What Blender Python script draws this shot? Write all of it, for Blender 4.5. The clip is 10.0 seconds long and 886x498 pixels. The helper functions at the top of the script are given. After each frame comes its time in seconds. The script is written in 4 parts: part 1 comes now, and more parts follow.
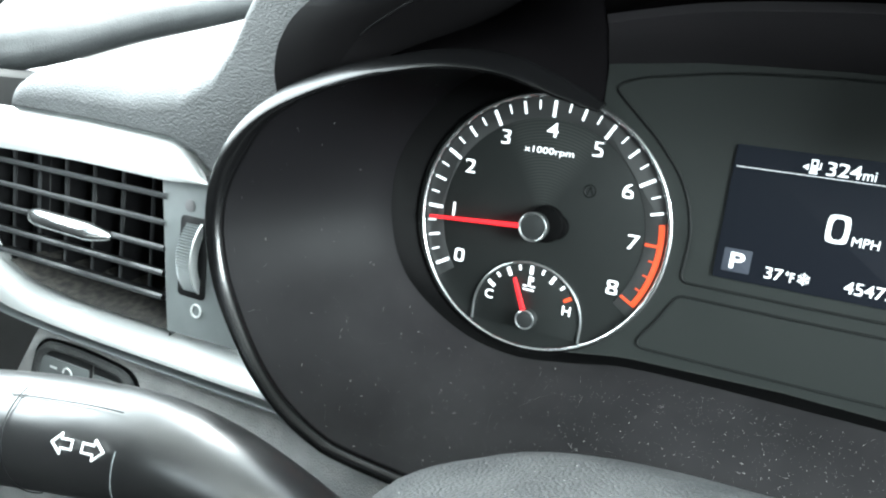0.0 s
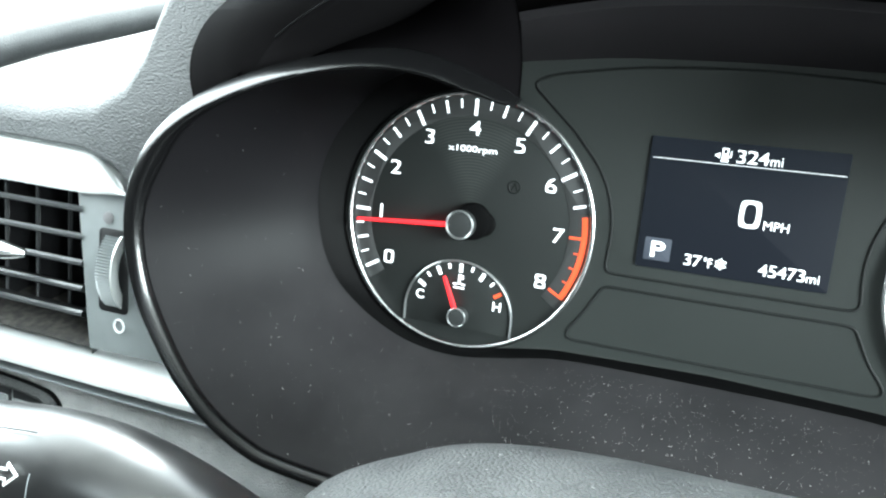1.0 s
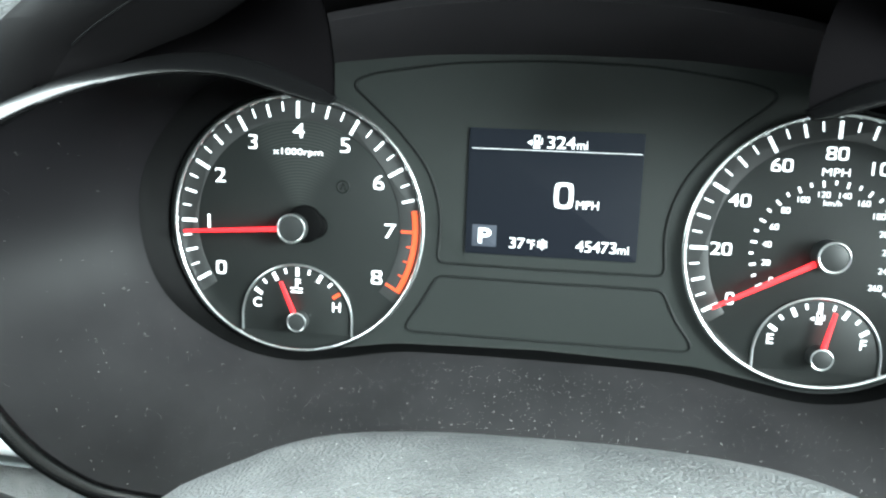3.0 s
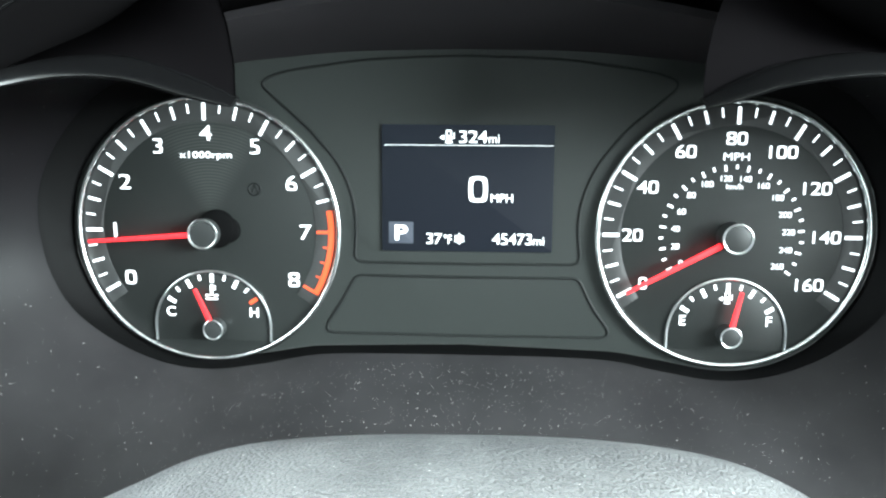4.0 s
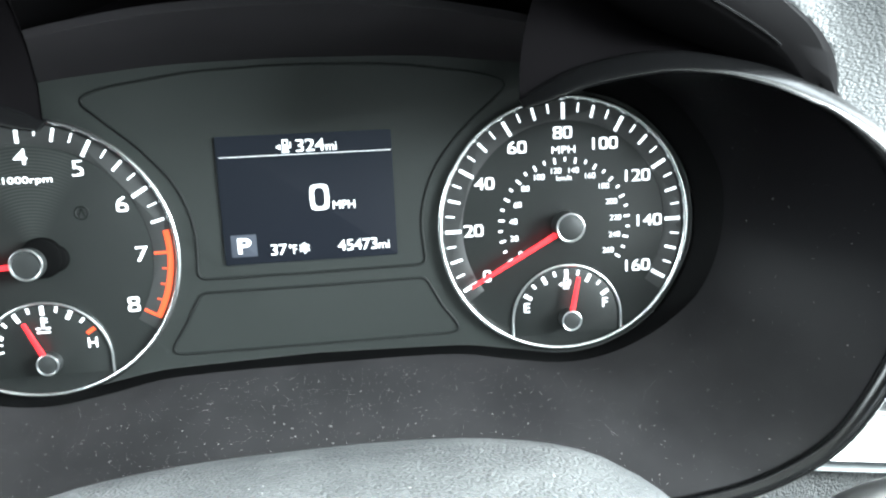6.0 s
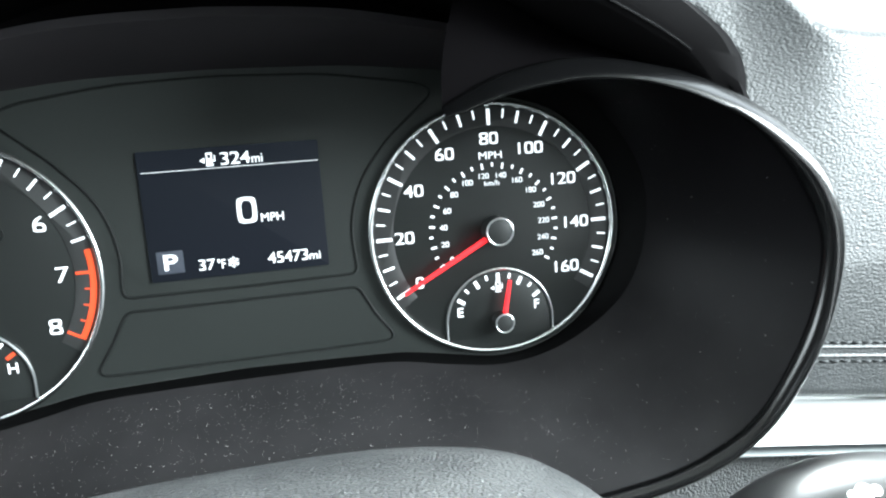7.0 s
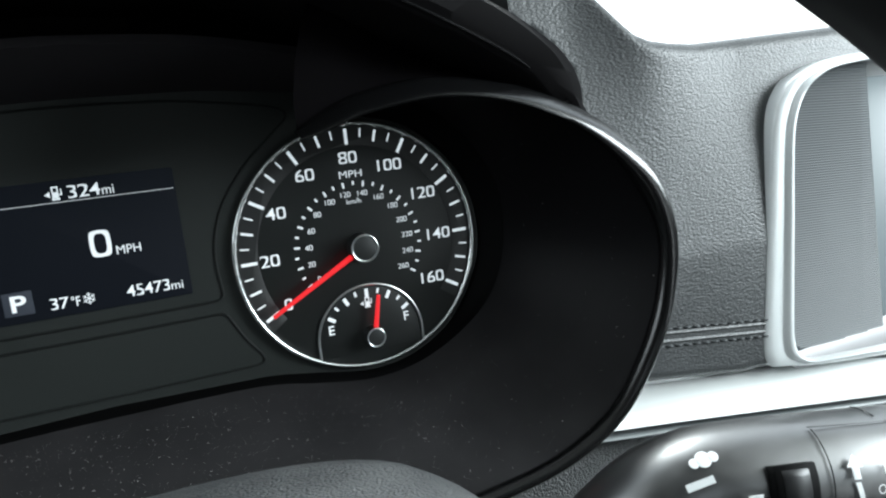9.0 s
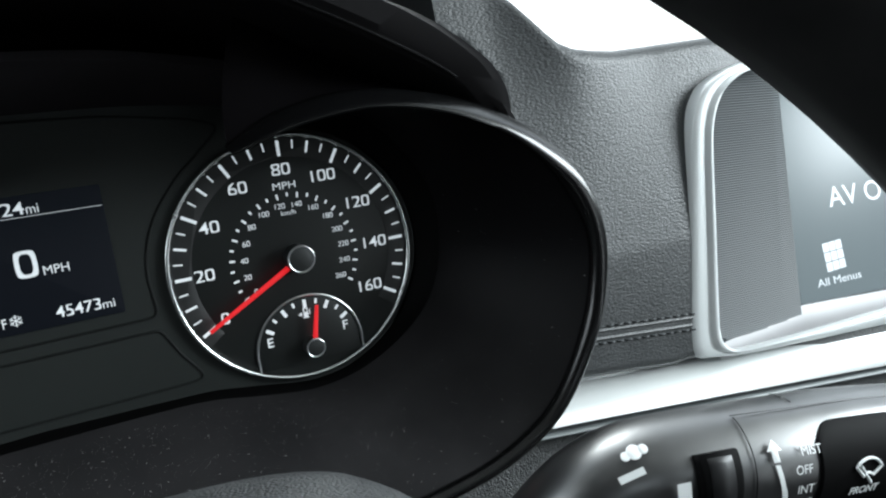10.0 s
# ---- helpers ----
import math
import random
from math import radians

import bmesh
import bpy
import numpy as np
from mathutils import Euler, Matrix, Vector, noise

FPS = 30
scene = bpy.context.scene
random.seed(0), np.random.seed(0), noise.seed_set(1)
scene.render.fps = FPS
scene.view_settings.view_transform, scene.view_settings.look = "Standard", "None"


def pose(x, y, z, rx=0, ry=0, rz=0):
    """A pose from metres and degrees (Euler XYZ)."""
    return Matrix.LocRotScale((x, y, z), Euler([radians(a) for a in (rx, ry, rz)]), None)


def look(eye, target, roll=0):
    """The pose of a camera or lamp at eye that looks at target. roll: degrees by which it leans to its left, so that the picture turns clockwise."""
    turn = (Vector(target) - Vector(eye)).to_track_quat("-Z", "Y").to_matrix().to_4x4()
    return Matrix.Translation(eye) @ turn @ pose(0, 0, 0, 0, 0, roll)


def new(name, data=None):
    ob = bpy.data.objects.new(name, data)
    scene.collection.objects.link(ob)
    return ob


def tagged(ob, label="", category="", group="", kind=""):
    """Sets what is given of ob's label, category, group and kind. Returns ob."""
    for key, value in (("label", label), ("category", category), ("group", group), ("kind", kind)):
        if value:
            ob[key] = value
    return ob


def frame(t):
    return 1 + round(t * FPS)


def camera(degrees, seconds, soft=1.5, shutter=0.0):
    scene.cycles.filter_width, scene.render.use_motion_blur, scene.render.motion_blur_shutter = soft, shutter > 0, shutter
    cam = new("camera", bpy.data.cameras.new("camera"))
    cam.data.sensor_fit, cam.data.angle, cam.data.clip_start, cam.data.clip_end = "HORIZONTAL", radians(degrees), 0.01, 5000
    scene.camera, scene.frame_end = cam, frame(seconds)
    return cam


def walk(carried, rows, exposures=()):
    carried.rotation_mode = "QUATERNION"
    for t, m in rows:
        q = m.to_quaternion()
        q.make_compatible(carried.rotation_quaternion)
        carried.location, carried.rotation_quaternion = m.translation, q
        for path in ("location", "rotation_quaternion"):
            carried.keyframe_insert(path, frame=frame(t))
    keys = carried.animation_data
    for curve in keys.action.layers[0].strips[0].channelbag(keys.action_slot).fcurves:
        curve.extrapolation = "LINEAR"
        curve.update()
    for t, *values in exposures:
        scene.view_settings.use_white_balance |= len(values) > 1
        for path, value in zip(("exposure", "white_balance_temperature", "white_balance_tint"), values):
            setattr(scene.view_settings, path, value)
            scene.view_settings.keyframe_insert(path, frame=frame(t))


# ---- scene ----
cam = camera(62.07, 10.0, soft=2.2)
PATH = [
    (0, (-0.0140, -0.3085, 0.0470), (-0.8206, 1.4796, -0.3434), 7.05),
    (0.5, (-0.0105, -0.3070, 0.0456), (-0.7562, 1.5112, -0.3260), 6.26),
    (1, (-0.0080, -0.3064, 0.0452), (-0.6748, 1.5449, -0.3127), 5.38),
    (1.5, (-0.0056, -0.3062, 0.0452), (-0.5791, 1.5780, -0.3023), 4.47),
    (2, (-0.0039, -0.3077, 0.0444), (-0.4736, 1.6076, -0.2887), 3.73),
    (2.5, (-0.0023, -0.3093, 0.0426), (-0.3742, 1.6303, -0.2727), 3.02),
    (4, (0.0074, -0.3062, 0.0435), (-0.0969, 1.6645, -0.2816), 0.33),
    (4.5, (0.0105, -0.3062, 0.0444), (-0.0016, 1.6659, -0.2885), -0.50),
    (5, (0.0132, -0.3069, 0.0457), (0.0918, 1.6624, -0.2947), -1.34),
    (5.5, (0.0164, -0.3081, 0.0466), (0.1742, 1.6559, -0.2968), -2.02),
    (7, (0.0234, -0.3106, 0.0495), (0.4145, 1.6198, -0.2979), -4.01),
    (7.5, (0.0244, -0.3128, 0.0496), (0.4995, 1.5996, -0.2927), -4.71),
    (8, (0.0251, -0.3149, 0.0499), (0.5803, 1.5762, -0.2898), -5.26),
    (8.5, (0.0254, -0.3173, 0.0502), (0.6609, 1.5486, -0.2880), -5.80),
    (9, (0.0257, -0.3189, 0.0503), (0.7414, 1.5182, -0.2856), -6.35),
    (9.5, (0.0256, -0.3207, 0.0511), (0.8193, 1.4837, -0.2874), -6.94),
    (10, (0.0267, -0.3236, 0.0524), (0.8860, 1.4489, -0.2937), -7.56),
]
STOPS = [(0, 3.52, -2), (1.5, 3.95, -4), (2.5, 4.0, -6), (4, 4.12, -3), (5.5, 4.18, -1), (7, 3.47, 0), (8, 2.6, 1), (9, 2.0, 1), (10, 1.68, 2)]
walk(cam, [(t, look(eye, target, roll)) for t, eye, target, roll in PATH], [(t, s, 5950, tint) for t, s, tint in STOPS])

# ---- light ----
world = bpy.data.worlds.new("overcast_sky")
scene.world = world
world.use_nodes = True
wn, wl = world.node_tree.nodes, world.node_tree.links
sky = wn.new("ShaderNodeTexSky")
sky.sky_type, sky.sun_disc = "NISHITA", False
sky.sun_elevation, sky.sun_rotation = radians(50), radians(8)
sky.dust_density = 4.0
pale = wn.new("ShaderNodeHueSaturation")
pale.inputs["Saturation"].default_value = 0.12
wl.new(sky.outputs[0], pale.inputs["Color"])
wl.new(pale.outputs[0], wn["Background"].inputs["Color"])
wn["Background"].inputs["Strength"].default_value = 0.15

sun = new("sun", bpy.data.lights.new("sun", "SUN"))
sun.data.energy, sun.data.angle, sun.data.color = 1.9, radians(40), (1.0, 0.97, 0.93)
sun.matrix_world = look((0.08 * 5, 0.6 * 5, 0.75 * 5), (0, 0, 0))


for name, x, y, long, watts, turn in (("window_light_left", -0.585, -0.42, 0.9, 1.3, -90), ("window_light_right", 1.24, -0.7, 0.8, 9.5, 90)):
    lamp = new(name, bpy.data.lights.new(name, "AREA"))
    lamp.data.shape, lamp.data.size, lamp.data.size_y, lamp.data.energy = "RECTANGLE", 0.44, long, watts
    lamp.matrix_world = pose(x, y, 0.29, 0, turn, 0)

# ---- building blocks: everything below is written in millimetres ----
MM = 0.001
V = Vector


def thing(name, label, category, base=(0, 0, 0), kind="", group=""):
    ob = new(name)
    ob.empty_display_size = 0.01
    ob.location = V(base) * MM
    return tagged(ob, label, category, group, kind)


def mesh_of(bm, sharp=40, scale=MM):
    bmesh.ops.recalc_face_normals(bm, faces=bm.faces)
    me = bpy.data.meshes.new("mesh")
    if scale != 1:
        bmesh.ops.scale(bm, vec=(scale,) * 3, verts=bm.verts)
    bm.to_mesh(me)
    bm.free()
    me.shade_smooth()
    me.set_sharp_from_angle(angle=radians(sharp))
    return me


def hang(ob, parent):
    ob.parent = parent
    root, m = parent, Matrix()
    while root is not None:
        m = root.matrix_basis if root.parent is None else m
        root = root.parent
    if parent.parent is None:
        ob.matrix_parent_inverse = m.inverted()
    return ob


def part(name, bm, material, parent, label="", sharp=40):
    me = mesh_of(bm, sharp)
    me.materials.append(material)
    ob = hang(new(name, me), parent)
    return tagged(ob, label)


def solo(name, bm, material, label, category, kind="", sharp=40):
    me = mesh_of(bm, sharp)
    me.materials.append(material)
    return tagged(new(name, me), label, category, "", kind)


def spline(pts, n):
    """n points along a smooth line through pts."""
    p = [V(q) for q in pts]
    p = [p[0] * 2 - p[1]] + p + [p[-1] * 2 - p[-2]]
    fine = []
    for i in range(1, len(p) - 2):
        a, b, c, d = p[i - 1:i + 3]
        for k in range(16):
            t = k / 16
            fine.append(0.5 * (2 * b + (c - a) * t + (2 * a - 5 * b + 4 * c - d) * t * t + (3 * b - a - 3 * c + d) * t ** 3))
    fine.append(p[-2])
    run = [0.0]
    for a, b in zip(fine, fine[1:]):
        run.append(run[-1] + (b - a).length)
    out, j = [], 0
    for k in range(n):
        s = run[-1] * k / (n - 1)
        while j < len(run) - 2 and run[j + 1] < s:
            j += 1
        f = (s - run[j]) / max(run[j + 1] - run[j], 1e-9)
        out.append(fine[j].lerp(fine[j + 1], min(max(f, 0), 1)))
    return out


def loft(bm, rings, wrap=False):
    rows = [[bm.verts.new(p) for p in ring] for ring in rings]
    for a, b in zip(rows, rows[1:]):
        n = len(a)
        for i in range(n if wrap else n - 1):
            bm.faces.new((a[i], a[(i + 1) % n], b[(i + 1) % n], b[i]))
    return rows


def tube(bm, path, radius, seg=12, flat=1.0, up=(0, -1, 0), cap=True):
    """A round bar along path; radius: one number or one for each point; flat: its thickness across up."""
    path = [V(p) for p in path]
    radius = radius if isinstance(radius, (list, tuple)) else [radius] * len(path)
    rings = []
    for i, p in enumerate(path):
        t = (path[min(i + 1, len(path) - 1)] - path[max(i - 1, 0)]).normalized()
        a = (V(up) - t * t.dot(V(up))).normalized()
        b = t.cross(a)
        rings.append([p + radius[i] * (a * math.cos(k * 2 * math.pi / seg) + flat * b * math.sin(k * 2 * math.pi / seg)) for k in range(seg)])
    rows = loft(bm, rings, True)
    if cap:
        bm.faces.new(rows[0]), bm.faces.new(rows[-1])


def plate(bm, outline, y0, y1, bevel=0.4):
    """A flat piece: its outline in x and z, its front at y0, its back at y1, its front edge rounded."""
    pts = [V((x, 0, z)) for x, z in outline]
    n = len(pts)
    area = sum(pts[i].x * pts[(i + 1) % n].z - pts[(i + 1) % n].x * pts[i].z for i in range(n))
    inner = []
    for i in range(n):
        d = (pts[(i + 1) % n] - pts[i - 1]).normalized()
        nrm = V((-d.z, 0, d.x)) * (1 if area > 0 else -1)
        inner.append(pts[i] + nrm * bevel)
    mid = [p.lerp(q, 0.3) for p, q in zip(pts, inner)]
    rings = [[V((p.x, y1, p.z)) for p in pts], [V((p.x, y0 + bevel, p.z)) for p in pts],
             [V((p.x, y0 + bevel * 0.3, p.z)) for p in mid], [V((p.x, y0, p.z)) for p in inner]]
    rows = loft(bm, rings, True)
    bm.faces.new(rows[-1]), bm.faces.new(rows[0])


def box(bm, x0, x1, y0, y1, z0, z1, bevel=0.0, seg=2):
    got = bmesh.ops.create_cube(bm, size=1)
    bmesh.ops.scale(bm, vec=(x1 - x0, y1 - y0, z1 - z0), verts=got["verts"])
    bmesh.ops.translate(bm, vec=((x0 + x1) / 2, (y0 + y1) / 2, (z0 + z1) / 2), verts=got["verts"])
    if bevel:
        edges = list({e for v in got["verts"] for e in v.link_edges})
        bmesh.ops.bevel(bm, geom=edges, offset=bevel, segments=seg, affect="EDGES", profile=0.6)


def drum(bm, cx, cz, r, y0, y1, seg=48, bevel=0.5):
    """A disc or stub with its axis along y, front at y0."""
    plate(bm, [(cx + r * math.cos(k * 2 * math.pi / seg), cz + r * math.sin(k * 2 * math.pi / seg)) for k in range(seg)], y0, y1, bevel)


def rrect(x0, x1, z0, z1, r, n=6):
    out = []
    for cx, cz, a in ((x1 - r, z1 - r, 0), (x0 + r, z1 - r, 90), (x0 + r, z0 + r, 180), (x1 - r, z0 + r, 270)):
        out += [(cx + r * math.cos(radians(a + 90 * k / n)), cz + r * math.sin(radians(a + 90 * k / n))) for k in range(n + 1)]
    return out


def ribbon(bm, top, low, y, bulge, rows=9, n=48, thick=4.0, shelf=0.0):
    """A rounded strip between two lines in x and z that swells towards the driver."""
    a, b = spline([(x, 0, z) for x, z in top], n), spline([(x, 0, z) for x, z in low], n)
    rings = []
    for k in range(rows + 1):
        s = k / rows
        rings.append([V((p.x + (q.x - p.x) * s, y + shelf * (0.5 - s) - bulge * (1 - abs(2 * s - 1) ** 2.6), p.z + (q.z - p.z) * s)) for p, q in zip(a, b)])
    for ring in rings:
        for v in ring:
            k = (v.y + 315) / (y + 315)
            v.x, v.z = v.x * k, 38 + (v.z - 38) * k
    back = [[V((p.x, y + thick + abs(shelf) / 2, p.z)) for p in rings[-1]], [V((p.x, y + thick + abs(shelf) / 2, p.z)) for p in rings[0]]]
    loft(bm, rings + back + [rings[0]])


def letters(text, size, bold=0.0, depth=0.05, spacing=1.0):
    """The flat mesh of a word in the built-in font, in x and z, its middle at the origin and its capitals size high."""
    cu = bpy.data.curves.new("word", "FONT")
    cu.body, cu.size, cu.offset, cu.extrude, cu.space_character = text, 1.0, bold, 0.0, spacing
    cu.resolution_u = 6
    ob = bpy.data.objects.new("word", cu)
    me = ob.to_mesh()
    bm = bmesh.new()
    bm.from_mesh(me)
    ob.to_mesh_clear()
    bpy.data.objects.remove(ob)
    bpy.data.curves.remove(cu)
    bmesh.ops.remove_doubles(bm, verts=bm.verts, dist=1e-5)
    left = set(bm.verts) if text.isdigit() else set()
    while left:
        island, todo = [], [left.pop()]
        while todo:
            v = todo.pop()
            island.append(v)
            for e in v.link_edges:
                w = e.other_vert(v)
                if w in left:
                    left.discard(w)
                    todo.append(w)
        x0, x1 = min(v.co.x for v in island), max(v.co.x for v in island)
        y0, y1 = min(v.co.y for v in island), max(v.co.y for v in island)
        for v in island:
            # round bowls become squarer, as in the dials' lettering
            u, w = (2 * v.co.x - x0 - x1) / max(x1 - x0, 1e-6), (2 * v.co.y - y0 - y1) / max(y1 - y0, 1e-6)
            f = 1 + 0.26 * min(1.0, 2 * abs(u * w)) * (1 - min(1.0, max(abs(u), abs(w))) ** 4)
            v.co.x, v.co.y = (x0 + x1 + u * f * (x1 - x0)) / 2, (y0 + y1 + w * f * (y1 - y0)) / 2
    xs, ys = [v.co.x for v in bm.verts], [v.co.y for v in bm.verts]
    cx, cy, h = (min(xs) + max(xs)) / 2, (min(ys) + max(ys)) / 2, max(ys) - min(ys)
    for v in bm.verts:
        v.co = V(((v.co.x - cx) * size / h, 0, (v.co.y - cy) * size / h))
    solid = bmesh.ops.extrude_face_region(bm, geom=bm.faces[:])
    for v in solid["geom"]:
        if isinstance(v, bmesh.types.BMVert):
            v.co.y -= depth
    return bm


def word(name, text, x, y, z, size, material, parent, label="", bold=0.02, wide=1.0, width=0, spacing=1.0):
    bm = letters(text, size, bold, spacing=spacing)
    if width:
        xs = [v.co.x for v in bm.verts]
        wide = width / (max(xs) - min(xs))
    for v in bm.verts:
        v.co = V((v.co.x * wide + x, v.co.y + y, v.co.z + z))
    return part(name, bm, material, parent, label)


# ---- materials ----
def material(name, colour, rough=0.5, metal=0.0, emit=None, strength=0.0, sheen=0.5):
    mat = bpy.data.materials.new(name)
    mat.use_nodes = True
    b = mat.node_tree.nodes["Principled BSDF"]
    b.inputs["Base Color"].default_value = (*colour, 1)
    b.inputs["Roughness"].default_value, b.inputs["Metallic"].default_value = rough, metal
    b.inputs["Specular IOR Level"].default_value = sheen
    if emit:
        b.inputs["Emission Color"].default_value = (*emit, 1)
        b.inputs["Emission Strength"].default_value = strength
    return mat


def node(mat, kind, **inputs):
    n = mat.node_tree.nodes.new(kind)
    for key, value in inputs.items():
        n.inputs[key.replace("_", " ")].default_value = value
    return n


def wire(mat, a, b):
    mat.node_tree.links.new(a, b)


def coords(mat):
    return node(mat, "ShaderNodeTexCoord").outputs["Object"]


def bump(mat, height, strength, distance):
    b = node(mat, "ShaderNodeBump", Strength=strength, Distance=distance)
    wire(mat, height, b.inputs["Height"])
    shader = mat.node_tree.nodes["Principled BSDF"].inputs["Normal"]
    if shader.links:
        wire(mat, shader.links[0].from_socket, b.inputs["Normal"])
    wire(mat, b.outputs[0], shader)


def blotch(mat, colours, scale, detail=4.0, lo=0.35, hi=0.65, socket="Base Color"):
    n = node(mat, "ShaderNodeTexNoise", Scale=scale, Detail=detail)
    wire(mat, coords(mat), n.inputs["Vector"])
    r = node(mat, "ShaderNodeValToRGB")
    r.color_ramp.elements[0].position, r.color_ramp.elements[1].position = lo, hi
    for e, c in zip(r.color_ramp.elements, colours):
        e.color = (*c, 1) if isinstance(c, tuple) else (c, c, c, 1)
    wire(mat, n.outputs[0], r.inputs[0])
    wire(mat, r.outputs[0], mat.node_tree.nodes["Principled BSDF"].inputs[socket])
    return r


def leather_like(name, dark, light, cell, rough, depth, stretch=1.0, warp_by=0.45):
    mat = material(name, dark, rough)
    blotch(mat, (dark, light), 60)
    c = coords(mat)
    warp = node(mat, "ShaderNodeTexNoise", Scale=cell * 0.5, Detail=2.0)
    wire(mat, c, warp.inputs["Vector"])
    mix = node(mat, "ShaderNodeVectorMath")
    mix.operation = "MULTIPLY_ADD"
    wire(mat, warp.outputs["Color"], mix.inputs[0])
    mix.inputs[1].default_value = (warp_by / cell,) * 3
    long = node(mat, "ShaderNodeVectorMath")
    long.operation = "MULTIPLY"
    long.inputs[1].default_value = (stretch, 1.0, 1.0)
    wire(mat, c, long.inputs[0])
    wire(mat, long.outputs[0], mix.inputs[2])
    v = node(mat, "ShaderNodeTexVoronoi", Scale=cell)
    wire(mat, mix.outputs[0], v.inputs["Vector"])
    pores = node(mat, "ShaderNodeTexNoise", Scale=cell * 0.5, Detail=3.0)
    wire(mat, long.outputs[0], pores.inputs["Vector"])
    swell = node(mat, "ShaderNodeMath")
    swell.operation, swell.inputs[1].default_value = "MULTIPLY_ADD", 0.3
    wire(mat, pores.outputs[0], swell.inputs[0])
    hump = node(mat, "ShaderNodeMath")
    hump.operation, hump.inputs[0].default_value = "SUBTRACT", 1.0
    wire(mat, v.outputs["Distance"], hump.inputs[1])
    wire(mat, hump.outputs[0], swell.inputs[2])
    bump(mat, swell.outputs[0], 0.8, depth)
    n = node(mat, "ShaderNodeTexNoise", Scale=cell * 3.5, Detail=3.0)
    wire(mat, c, n.inputs["Vector"])
    bump(mat, n.outputs[0], 0.35, depth * 0.4)
    return mat


LEATHER = leather_like("black_grained_vinyl", (0.025, 0.0272, 0.028), (0.035, 0.0373, 0.0383), 1150, 0.46, 0.00024, 0.6, 0.3)
GRAIN = leather_like("charcoal_pebbled_plastic", (0.36, 0.364, 0.364), (0.5, 0.505, 0.5), 1150, 0.45, 0.0008, 1.0, 0.12)
COLUMN = leather_like("grey_black_pebbled_plastic", (0.039, 0.041, 0.0417), (0.064, 0.0663, 0.0663), 1150, 0.5, 0.0009, 1.0, 0.12)

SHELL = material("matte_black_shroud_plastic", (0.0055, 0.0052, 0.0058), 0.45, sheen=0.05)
# dust on faces that look up; its tone also paints the light there
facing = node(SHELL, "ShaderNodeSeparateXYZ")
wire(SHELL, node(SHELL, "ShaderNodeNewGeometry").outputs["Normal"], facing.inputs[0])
up_facing = node(SHELL, "ShaderNodeMapRange")
up_facing.inputs["From Min"].default_value, up_facing.inputs["From Max"].default_value = 0.04, 0.86
wire(SHELL, facing.outputs[2], up_facing.inputs["Value"])
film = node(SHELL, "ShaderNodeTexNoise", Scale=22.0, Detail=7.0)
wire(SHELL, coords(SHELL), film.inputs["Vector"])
dust_light = node(SHELL, "ShaderNodeMath")
dust_light.operation = "MULTIPLY"
wire(SHELL, up_facing.outputs[0], dust_light.inputs[0])
wire(SHELL, film.outputs[0], dust_light.inputs[1])
dust_light_tone = node(SHELL, "ShaderNodeValToRGB")
dust_light_tone.color_ramp.elements[0].color, dust_light_tone.color_ramp.elements[1].color = (0.0055, 0.0052, 0.0058, 1), (0.036, 0.0348, 0.0358, 1)
wire(SHELL, dust_light.outputs[0], dust_light_tone.inputs[0])
wire(SHELL, dust_light_tone.outputs[0], SHELL.node_tree.nodes["Principled BSDF"].inputs["Base Color"])
RIM = material("satin_black_rim_plastic", (0.003, 0.003, 0.0032), 0.23, sheen=0.42)
HOOD = material("flat_black_hood_plastic", (0.0052, 0.0048, 0.0052), 0.75, sheen=0.05)
COVER = material("soft_black_hood_cover", (0.0042, 0.0039, 0.0042), 0.8, sheen=0.03)
BROW = material("dark_grey_brow_plastic", (0.024, 0.0222, 0.0242), 0.7, sheen=0.12)
CHEEK = material("soft_black_cheek", (0.0024, 0.0021, 0.0024), 0.85, sheen=0.015)
PANEL = material("dark_grey_panel_plastic", (0.0225, 0.0252, 0.024), 0.5, sheen=0.22)
DIAL = material("black_dial", (0.013, 0.0145, 0.014), 0.4, sheen=0.35)
BAND = material("grey_dial_band", (0.026, 0.027, 0.027), 0.5)
GROOVE = material("dark_groove", (0.0075, 0.0084, 0.0082), 0.6, sheen=0.2)
NEAR_BLACK = material("near_black", (0.0025, 0.0025, 0.0026), 0.6, sheen=0.04)
HUB = material("dark_hub", (0.02, 0.0215, 0.0215), 0.4)
CHROME = material("bright_chrome", (0.8, 0.82, 0.82), 0.24, 1.0)
SATIN = material("satin_chrome", (0.62, 0.64, 0.64), 0.3, 1.0)
FRAME = material("pale_silver_frame", (0.6, 0.62, 0.62), 0.42, 0.25)
SILVER = material("silver_paint", (0.52, 0.535, 0.53), 0.38, 0.35)
GREY = material("grey_satin_plastic", (0.18, 0.195, 0.198), 0.45)
blotch(GREY, ((0.17, 0.184, 0.187), (0.19, 0.206, 0.209)), 90)
BLACK = material("black_plastic", (0.007, 0.007, 0.0076), 0.4, sheen=0.35)
STALK = material("satin_black_stalk", (0.011, 0.011, 0.0115), 0.33, sheen=0.9)
STALK.node_tree.nodes["Principled BSDF"].inputs["IOR"].default_value = 1.7
blotch(STALK, (0.28, 0.38), 70, 6.0, socket="Roughness")
RIB = material("dark_ribbed_plastic", (0.036, 0.043, 0.047), 0.5, sheen=0.4)
VANE = material("lightened_black_vane", (0.05, 0.052, 0.054), 0.3)
SLAT = material("black_vent_plastic", (0.02, 0.021, 0.022), 0.38)
TACH_DIAL = material("spun_black_dial", (0.013, 0.0145, 0.014), 0.4, sheen=0.35)
sep = node(TACH_DIAL, "ShaderNodeSeparateXYZ")
shift = node(TACH_DIAL, "ShaderNodeVectorMath")
shift.operation = "ADD"
